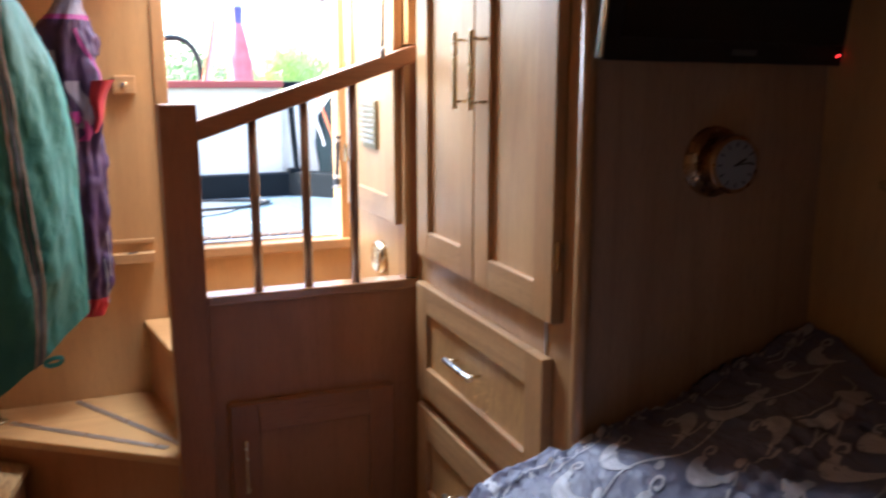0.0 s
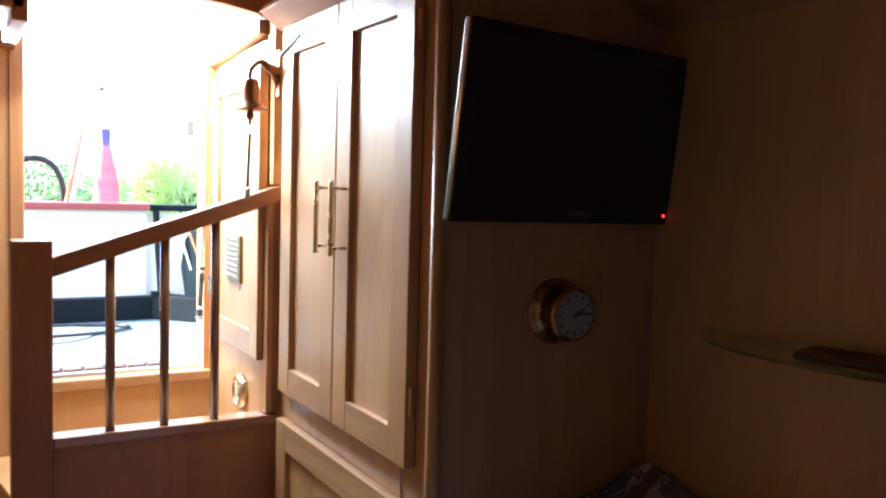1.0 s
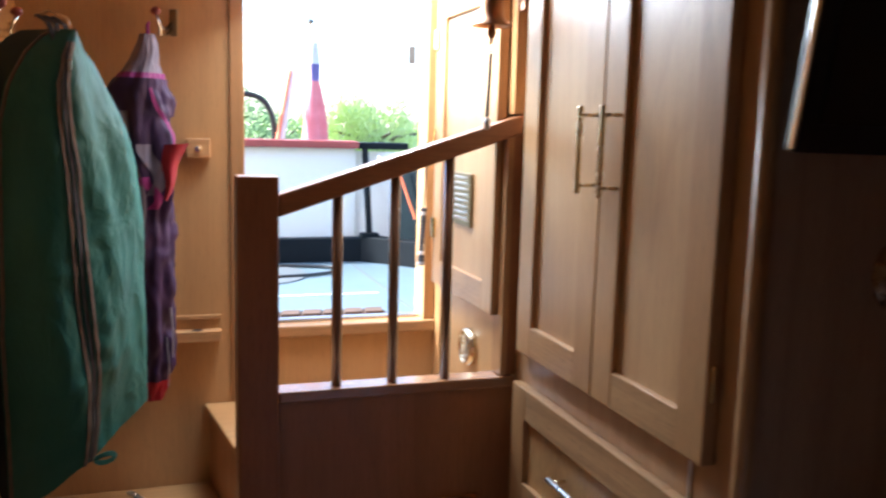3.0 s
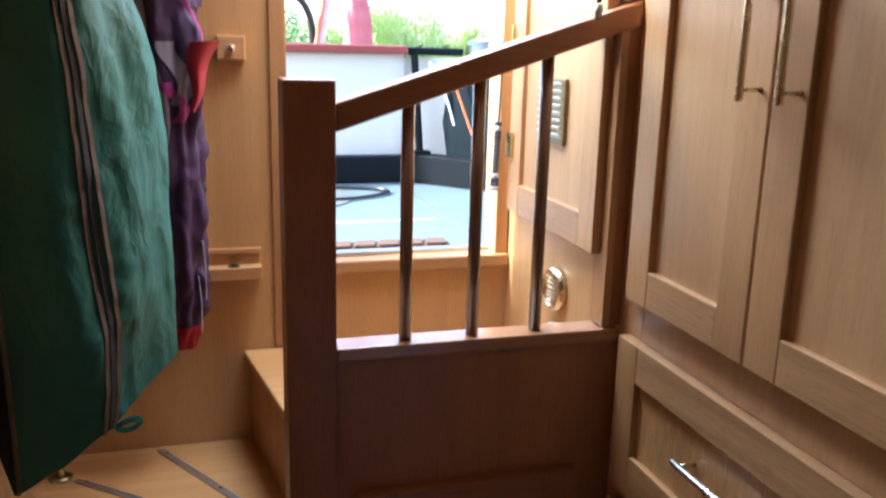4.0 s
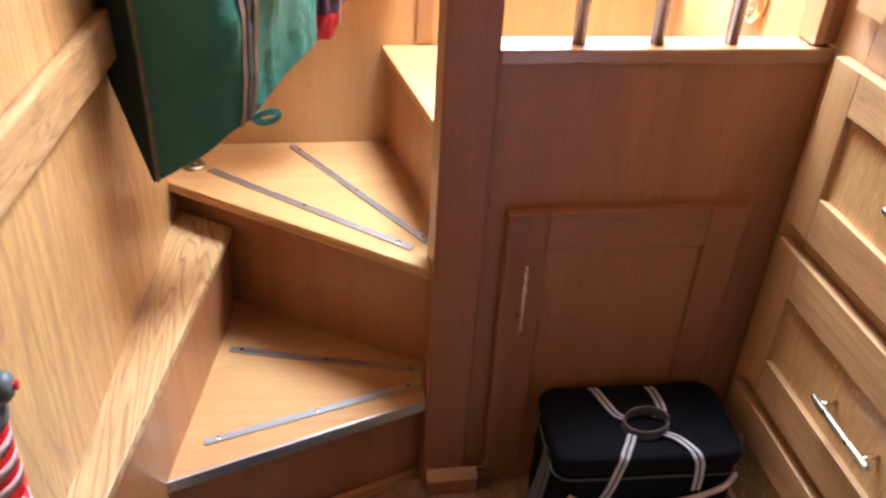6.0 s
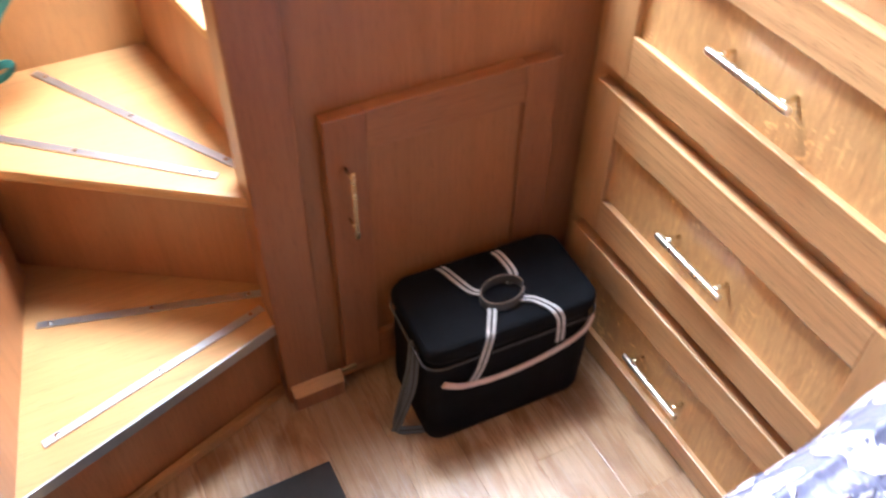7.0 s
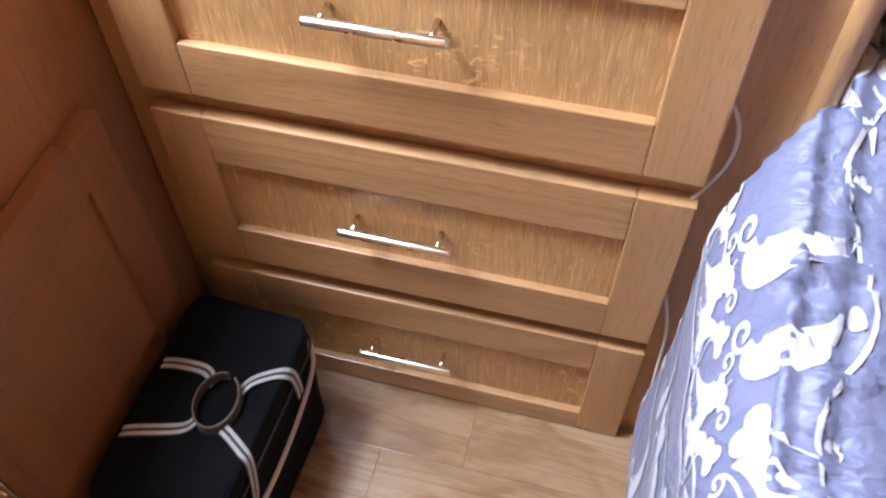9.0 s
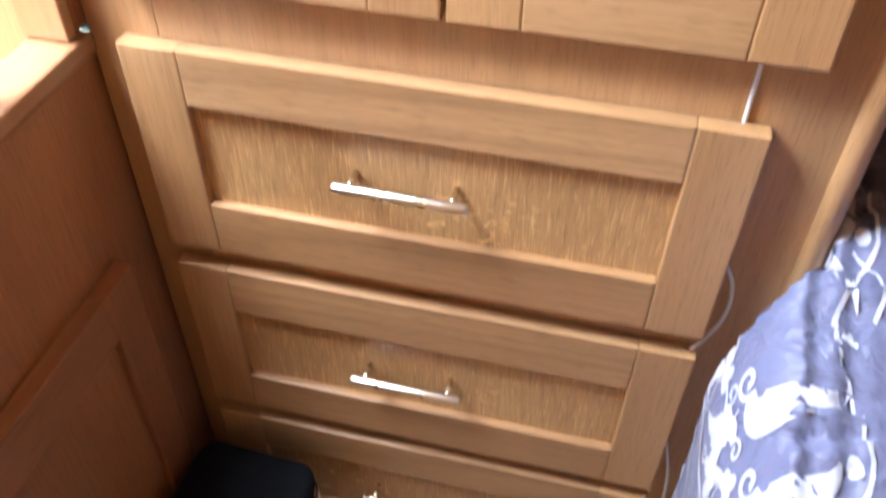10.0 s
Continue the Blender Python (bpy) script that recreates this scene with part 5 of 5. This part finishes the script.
def curve(pts, n=10):
    """A smooth line through points."""
    P = [Vector(p) for p in pts]
    out = []
    for i in range(len(P) - 1):
        p0, p1, p2, p3 = P[max(i - 1, 0)], P[i], P[i + 1], P[min(i + 2, len(P) - 1)]
        for k in range(n):
            t = k / n
            out.append(0.5 * (2 * p1 + (p2 - p0) * t + (2 * p0 - 5 * p1 + 4 * p2 - p3) * t * t + (3 * p1 - p0 - 3 * p2 + p3) * t ** 3))
    out.append(P[-1])
    return out


RY = -0.036
strap(curve([(-0.062, 0.118, ZT - 0.010), (-0.058, 0.090, ZT), (-0.040, 0.010, ZT + 0.001), (-0.026, RY + 0.026, ZT + 0.003)]))
strap(curve([(0.034, 0.118, ZT - 0.010), (0.038, 0.085, ZT), (0.040, 0.020, ZT + 0.001), (0.024, RY + 0.026, ZT + 0.003)]))


def turning(path, at):
    """Normals that turn from upwards to the front where the strap folds over the edge."""
    return [Vector((0, -min(1, max(0, (i - at) / 10)), 1 - min(1, max(0, (i - at) / 10)) + 0.01)) for i in range(len(path))]


p1 = curve([(-0.026, RY - 0.026, ZT + 0.003), (-0.032, -0.080, ZT + 0.002), (-0.044, -0.110, ZT - 0.001), (-0.052, -0.126, ZT - 0.014), (-0.064, -0.127, 0.175), (-0.076, -0.126, 0.146)])
strap(p1, 0.0165, turning(p1, 18))
p2 = curve([(0.022, RY - 0.026, ZT + 0.003), (0.042, -0.074, ZT + 0.002), (0.062, -0.110, ZT - 0.001), (0.072, -0.126, ZT - 0.014), (0.077, -0.127, 0.195), (0.078, -0.126, 0.168)])
strap(p2, 0.0165, turning(p2, 18))
loop = [(0.035 * math.cos(a), RY + 0.037 * math.sin(a), ZT + 0.010 + 0.004 * math.sin(a + 1)) for a in [2 * math.pi * k / 30 for k in range(29)]]
part("grip", placed(ribbon(loop, [Vector((math.cos(2 * math.pi * k / 30), math.sin(2 * math.pi * k / 30), 0)) for k in range(29)], 0.017, 0.002), BM4), M_WEBDARK, cb, "rolled strap grip")
part("grip_edge", placed(tube([(x, y, z + 0.009) for x, y, z in loop], 0.0013, 6), BM4), M_TAPE, cb, "", True)
pk = curve([(-0.128, -0.128, 0.166), (-0.090, -0.130, 0.146), (-0.020, -0.132, 0.140), (0.060, -0.131, 0.150), (0.120, -0.126, 0.170), (0.146, -0.106, 0.186)])
part("pocket_piping", placed(ribbon(pk, (0, -1, 0.05), 0.011, 0.004), BM4), M_PINK, cb, "pale pink pocket piping")
tl = curve([(-0.150, -0.030, 0.200), (-0.158, -0.040, 0.150), (-0.176, -0.044, 0.070), (-0.186, -0.050, 0.012), (-0.160, -0.070, 0.010), (-0.130, -0.085, 0.012)])
strap(tl, 0.017, [Vector((-1, -0.4, 0.4))] * len(tl), M_GREYBAND)
tl2 = curve([(-0.150, -0.045, 0.190), (-0.160, -0.060, 0.120), (-0.182, -0.062, 0.050), (-0.192, -0.058, 0.014)])
strap(tl2, 0.015, [Vector((-0.6, -1, 0.2))] * len(tl2), M_GREYBAND)
part("buckle", placed(tube([(-0.150 + 0.0, -0.036 + 0.012 * math.cos(a), 0.195 + 0.014 * math.sin(a)) for a in [2 * math.pi * k / 16 for k in range(16)]], 0.003, 8, None, True), BM4), M_BLACK, cb, "black buckle ring")

# ---- floor mat and cable ----
mt = thing("floor_mat", (1.14, 2.2, ZF), "thin black rubber floor mat on the boards", "mat")
part("pad", box(0.97, 1.312, 1.80, 2.624, ZF + 0.0005, ZF + 0.009, 0.003), M_RUBBER, mt)

ca = thing("cable", (1.855, 2.06, 0), "thin white cable running down beside the drawers", "cable")
part("run", tube(curve([(1.859, 2.148, 0.905), (1.8595, 2.147, 0.83), (1.860, 2.144, 0.72), (1.859, 2.132, 0.64), (1.856, 2.110, 0.590), (1.853, 2.108, 0.545), (1.852, 2.122, 0.503), (1.857, 2.136, 0.46), (1.858, 2.136, 0.36), (1.855, 2.120, 0.30), (1.850, 2.106, 0.23), (1.846, 2.100, 0.12), (1.838, 2.094, 0.02), (1.830, 2.085, ZF + 0.012), (1.80, 2.05, ZF + 0.003)], 8), 0.0023, 8), M_CABLE, ca, "", True)

# ---- stern deck and outside ----
dk = structure("deck", box(0.4, 2.5, YW + 0.03, 5.0, 0.70, ZDECK, 0), M_DECK, "pale blue-grey painted steel stern deck", "deck")
for x in (1.18, 1.84):
    part("seam", box(x - 0.004, x + 0.004, 3.36, 4.34, ZDECK, ZDECK + 0.002, 0), M_GREYBAND, dk)
part("seam", box(1.18, 1.80, 3.72, 3.727, ZDECK, ZDECK + 0.003, 0), M_WHITE, dk)
cm = thing("coir_mat", (1.5, 3.42, ZDECK), "worn brown coir doormat on the deck by the threshold", "mat")
part("coir_pad", placed(soft_box(0.225, 0.030, 0, 0.016, 0.012, 0.0, 4, 0.008), Matrix.Translation((1.51, 3.392, ZDECK))), M_COIR, cm, "", True)
for i in range(8):
    x, y = 1.312 + i * 0.056, 3.392
    part("block", slab([(x - 0.028, y - 0.026, ZDECK + 0.012), (x + 0.020, y - 0.026, ZDECK + 0.012), (x + 0.030, y + 0.026, ZDECK + 0.012), (x - 0.018, y + 0.026, ZDECK + 0.012)], (0, 0, 0.012), 0.003), M_COIR, cm)
hs = thing("deck_hose", (1.5, 3.9, ZDECK), "thin black cable coiled on the deck", "cable")
part("coil", tube([(1.46 + 0.30 * math.cos(a) * (1 + 0.05 * math.sin(3 * a)), 4.14 + 0.12 * math.sin(a), ZDECK + 0.008) for a in [2 * math.pi * k / 48 for k in range(48)]], 0.006, 8, None, True), M_BLACK, hs, "", True)
part("tray", lathe([(0.22, 0), (0.22, 0.004), (0.20, 0.005)], (1.42, 4.12, ZDECK), (0, 0, 1), 40), M_GREYBAND, hs, "flat grey mat disc")

up_ = structure("coaming_black", box(0.9, 1.815, 4.12, 4.18, 0.768, 0.850, 0.004), M_BLACKSTEEL, "black steel upstand round the stern deck", "coaming")
structure("coaming_side", slab([(1.800, 4.12, 0.768), (2.02, 3.86, 0.768), (2.02, 3.86, 0.856), (1.800, 4.12, 0.856)], (0.05, 0.05, 0), 0.004), M_BLACKSTEEL, "black steel upstand at the deck's side", "coaming")
sb = thing("stern_dodger", (1.45, 4.26, 0.85), "off-white stern screen with a dull red top rail", "screen")
part("board", box(0.95, 1.795, 4.20, 4.225, 0.845, 1.160, 0.004), M_BOARD, sb)
part("board", slab([(1.80, 4.22, 0.80), (2.00, 4.14, 0.80), (2.00, 4.14, 1.15), (1.80, 4.24, 1.15)], (0.005, 0.015, 0)), M_BOARD, sb)
part("board", slab([(2.00, 4.14, 0.80), (2.16, 3.80, 0.80), (2.16, 3.80, 1.12), (2.00, 4.14, 1.12)], (0.015, 0.005, 0)), M_BOARD, sb)
part("top_rail", box(0.93, 1.80, 4.16, 4.30, 1.160, 1.186, 0.006), M_REDPAINT, sb, "dull red top rail")
part("end_rail", box(1.80, 1.99, 4.18, 4.28, 1.158, 1.182, 0.006), M_BLACKSTEEL, sb)
part("corner_post", tube([(1.835, 4.13, 0.85), (1.822, 4.17, 1.16)], 0.012, 12), M_BLACKSTEEL, sb, "black corner post")
part("post_foot", box(1.800, 1.865, 4.10, 4.15, 0.850, 0.868, 0.003), M_BLACKSTEEL, sb)
part("cover", slab([(1.915, 4.06, 0.80), (2.08, 3.87, 0.78), (2.08, 3.90, 1.13), (1.955, 4.06, 1.13), (1.912, 4.09, 1.06), (1.897, 4.09, 0.96)], (0.010, 0.012, 0), 0.003), M_TARP, sb, "dark folded canvas")
part("cord", tube(curve([(1.855, 4.10, 1.14), (1.90, 4.08, 1.05), (1.93, 4.06, 0.95)]), 0.004, 8), M_WHITE, sb, "white cord")
part("cord", tube([(1.90, 4.05, 1.14), (1.965, 3.98, 0.93)], 0.004, 8), M_ORANGE, sb, "orange cord")

fg = thing("ensign", (1.66, 4.36, 1.18), "furled red ensign hanging from a pale staff", "flag")
part("staff", tube([(1.665, 4.36, 1.10), (1.655, 4.38, 1.60)], 0.006, 12), M_OAK_Z, fg, "pale varnished staff")
part("finial", lathe([(0.012, 0), (0.016, 0.004), (0.012, 0.012), (0.003, 0.016)], (1.655, 4.38, 1.60), (0, 0, 1), 16), M_GREYBAND, fg)


def flag_section(z0, z1, table):
    def fn(a, b):
        z, an = z0 + (z1 - z0) * b, 2 * math.pi * a
        f = 1 + 0.3 * math.sin(3 * an + z * 6)
        return Vector((1.668 + lerp_in(table, z) * f * math.cos(an), 4.35 + 0.6 * lerp_in(table, z) * f * math.sin(an), z))
    return sheet(fn, 30, 14)


FW = [(1.18, 0.044), (1.26, 0.038), (1.36, 0.022), (1.40, 0.014), (1.46, 0.016), (1.55, 0.008)]
part("red_field", flag_section(1.18, 1.395, FW), M_FLAG, fg, "red field of the flag", True)
part("canton", flag_section(1.395, 1.455, FW), M_NAVY, fg, "dark blue canton", True)
part("head", flag_section(1.455, 1.53, FW), M_WEB, fg, "", True)

pl = thing("mop_pole", (1.54, 4.30, 1.18), "pale painted pole leaning over the stern rail", "pole")
part("shaft", tube([(1.525, 4.25, 1.15), (1.602, 4.44, 1.46)], 0.015, 12), M_PINK, pl)
part("stripe", tube([(1.516, 4.240, 1.17), (1.584, 4.40, 1.43)], 0.007, 10), M_ORANGE, pl, "faded orange stripe")
hp = thing("tiller", (1.46, 4.30, 1.18), "black curved tiller pipe over the stern rail", "tiller")
part("pipe", tube(curve([(1.36, 4.30, 1.325), (1.42, 4.30, 1.338), (1.475, 4.30, 1.318), (1.508, 4.30, 1.262), (1.515, 4.30, 1.18)]), 0.011, 12), M_BLACK, hp, "", True)

# the gear round the stern stands on the after end of the deck
AFT = Matrix.Translation((1.58, 4.54, ZDECK)) @ Matrix.Diagonal((1.07, 1.0, 1.10, 1)) @ Matrix.Translation((-1.515, -4.30, -0.768))
for root in (up_, bpy.data.objects["coaming_side"], sb, fg, pl, hp):
    for ob in (root, *root.children_recursive):
        if ob.data:
            ob.data.transform(AFT)

structure("ground", box(-200, 200, -200, 400, -0.45, -0.302, 0), M_GRASS, "rough green canal bank", "ground")
structure("hull_cabin", box(0.22, 2.44, -0.95, 3.30, -0.35, ZF - 0.052, 0), M_BLACKSTEEL, "black steel hull under the cabin", "hull")
structure("hull", box(0.2, 2.6, 3.3, 5.06, -0.35, 0.70, 0), M_BLACKSTEEL, "black steel hull under the stern deck", "hull")


def foliage(lumps, count, size, droop=0.0, seed=3):
    """Many small leaves scattered through uneven lumps."""
    r = random.Random(seed)
    verts, faces = [], []
    tot = sum(l[3] * l[5] for l in lumps)
    for cx, cy, cz, rx, ry, rz in lumps:
        for _ in range(int(count * rx * rz / tot)):
            a, h = r.uniform(0, 2 * math.pi), r.uniform(-1, 1)
            k = r.uniform(0.55, 1.05) * (1 + 0.25 * noise.noise(Vector((cx + 3 * math.cos(a), 3 * h, cz))))
            w = math.sqrt(max(0, 1 - h * h))
            p = Vector((cx + rx * k * w * math.cos(a), cy + ry * k * w * math.sin(a), cz + rz * k * h))
            s = size * r.uniform(0.6, 1.4)
            d = Vector((r.uniform(-1, 1), r.uniform(-1, 1), r.uniform(-1, 1) - droop)).normalized()
            e = d.orthogonal().normalized() * s * 0.4
            n0 = len(verts)
            verts += [p - d * s, p + e, p + d * s, p - e]
            faces.append((n0, n0 + 1, n0 + 2, n0 + 3))
    return verts, faces


def foliage_part(name, data, mat, parent):
    me = bpy.data.meshes.new(name)
    me.from_pydata([tuple(v) for v in data[0]], [], data[1])
    me.materials.append(mat)
    ob = new(name, me)
    ob.parent = parent
    ob.matrix_parent_inverse = Matrix.Translation(-parent.location)
    return ob


r = random.Random(11)
hd = thing("hedge", (2.5, 17, -0.3), "dense dark green hedge along the far bank", "hedge", "", "stuff")
lumps = [(-4 + 0.70 * k + r.uniform(-0.2, 0.2), 16 + r.uniform(-0.6, 0.6), r.uniform(0.45, 0.75), 0.75, 0.8, r.uniform(1.0, 1.4)) for k in range(11)]
foliage_part("leaves", foliage(lumps, 42000, 0.045), M_LEAF, hd)
for k, (x, y, h, w) in enumerate(((5.5, 19, 1.95, 1.0), (7.6, 21, 1.75, 1.6), (4.3, 24, 1.7, 1.0))):
    wt = thing("willow_tree", (x, y, -0.3), "pale green drooping willow on the far bank", "tree", "willows on the bank")
    part("trunk", tube([(x, y, -0.3), (x + 0.1, y, 0.4), (x - 0.05, y, 1.0)], [0.16, 0.12, 0.07], 10), M_BARK, wt)
    for q in range(4):
        a = q * 1.6
        part("limb", tube([(x, y, 0.7), (x + 0.4 * math.cos(a), y + 0.4 * math.sin(a), 1.1), (x + 0.9 * math.cos(a), y + 0.9 * math.sin(a), 1.2)], [0.07, 0.045, 0.02], 8), M_BARK, wt)
    lm = [(x + r.uniform(-w, w) * 0.7, y + r.uniform(-0.6, 0.6), h * 0.45 + r.uniform(-0.2, 0.2), 0.45, 0.45, h * 0.55) for _ in range(7)]
    foliage_part("crown", foliage(lm, 9000, 0.050, 1.8, 5 + k), M_WILLOW, wt)

cr = thing("parked_car", (6.4, 14.5, -0.3), "small white car parked beyond the bank", "car")
part("body", placed(soft_box(1.6, 0.75, 0.25, 0.85, 0.3, 0.0, 5, 0.12), Matrix.Translation((6.2, 14.5, 0))), M_WHITE, cr, "", True)
part("cabin", placed(soft_box(0.95, 0.68, 0.80, 1.30, 0.3, 0.0, 5, 0.2), Matrix.Translation((6.4, 14.5, 0))), M_SCREEN, cr, "dark glazed cabin", True)
part("roof", placed(soft_box(0.80, 0.60, 1.24, 1.33, 0.3, 0.0, 5, 0.05), Matrix.Translation((6.4, 14.5, 0))), M_WHITE, cr, "", True)
for x in (5.2, 7.3):
    part("wheel", lathe([(0.30, 0), (0.30, 0.2)], (x, 13.80, 0.0), (0, -1, 0), 20), M_BLACK, cr)

# ---- small fittings by the doorway ----
tg = thing("hanging_tag", (1.79, 3.35, 1.46), "small blue-grey tag hanging by the door jamb", "tag")
part("card", box(1.778, 1.798, 3.352, 3.356, 1.455, 1.500, 0.001), M_GREYBAND, tg)
part("string", tube([(1.788, 3.354, 1.50), (1.806, 3.345, 1.56)], 0.001, 6), M_WEB, tg)
structure("trim_cornice", slab([(left_x(2.83), 2.83, 1.625), (left_x(3.26), 3.26, 1.625), (left_x(3.26) + 0.035, 3.26, 1.664), (left_x(2.83) + 0.035, 2.83, 1.664)], (-0.012, 0, 0.012), 0.002), M_OAK_Y, "oak cornice under the deck head", "trim")
structure("trim_ceiling", slab([(1.80, 1.0, 1.712), (1.80, YB, 1.712), (1.85, YB, 1.672), (1.85, 1.0, 1.672)], (0.012, 0, 0.016), 0.002), M_RAIL, "oak bead along the ceiling over the wardrobe", "trim")

# ---- floor boards ----
fl = bpy.data.objects["floor"]
rng = random.Random(7)
edges = [1.890] + [1.839 - 0.1045 * k for k in range(1, 11)]
for row, (xa, xb) in enumerate(zip(edges, edges[1:])):
    cuts = {0: [2.340, 1.55, 0.4], 1: [2.468, 1.95, 1.0], 2: [2.66, 1.72, 0.7]}.get(row) or [rng.uniform(2.05, 2.6), rng.uniform(1.3, 1.8), rng.uniform(0.2, 0.8)]
    ys = [2.90] + cuts + [-0.9]
    for ya, yb in zip(ys, ys[1:]):
        b = mesh_object("board", box(xb + 0.0002, xa - 0.0002, yb + 0.0002, ya - 0.0002, ZF - 0.012, ZF + rng.uniform(-0.0002, 0), 0.0005), M_FLOOR)
        b.parent = fl
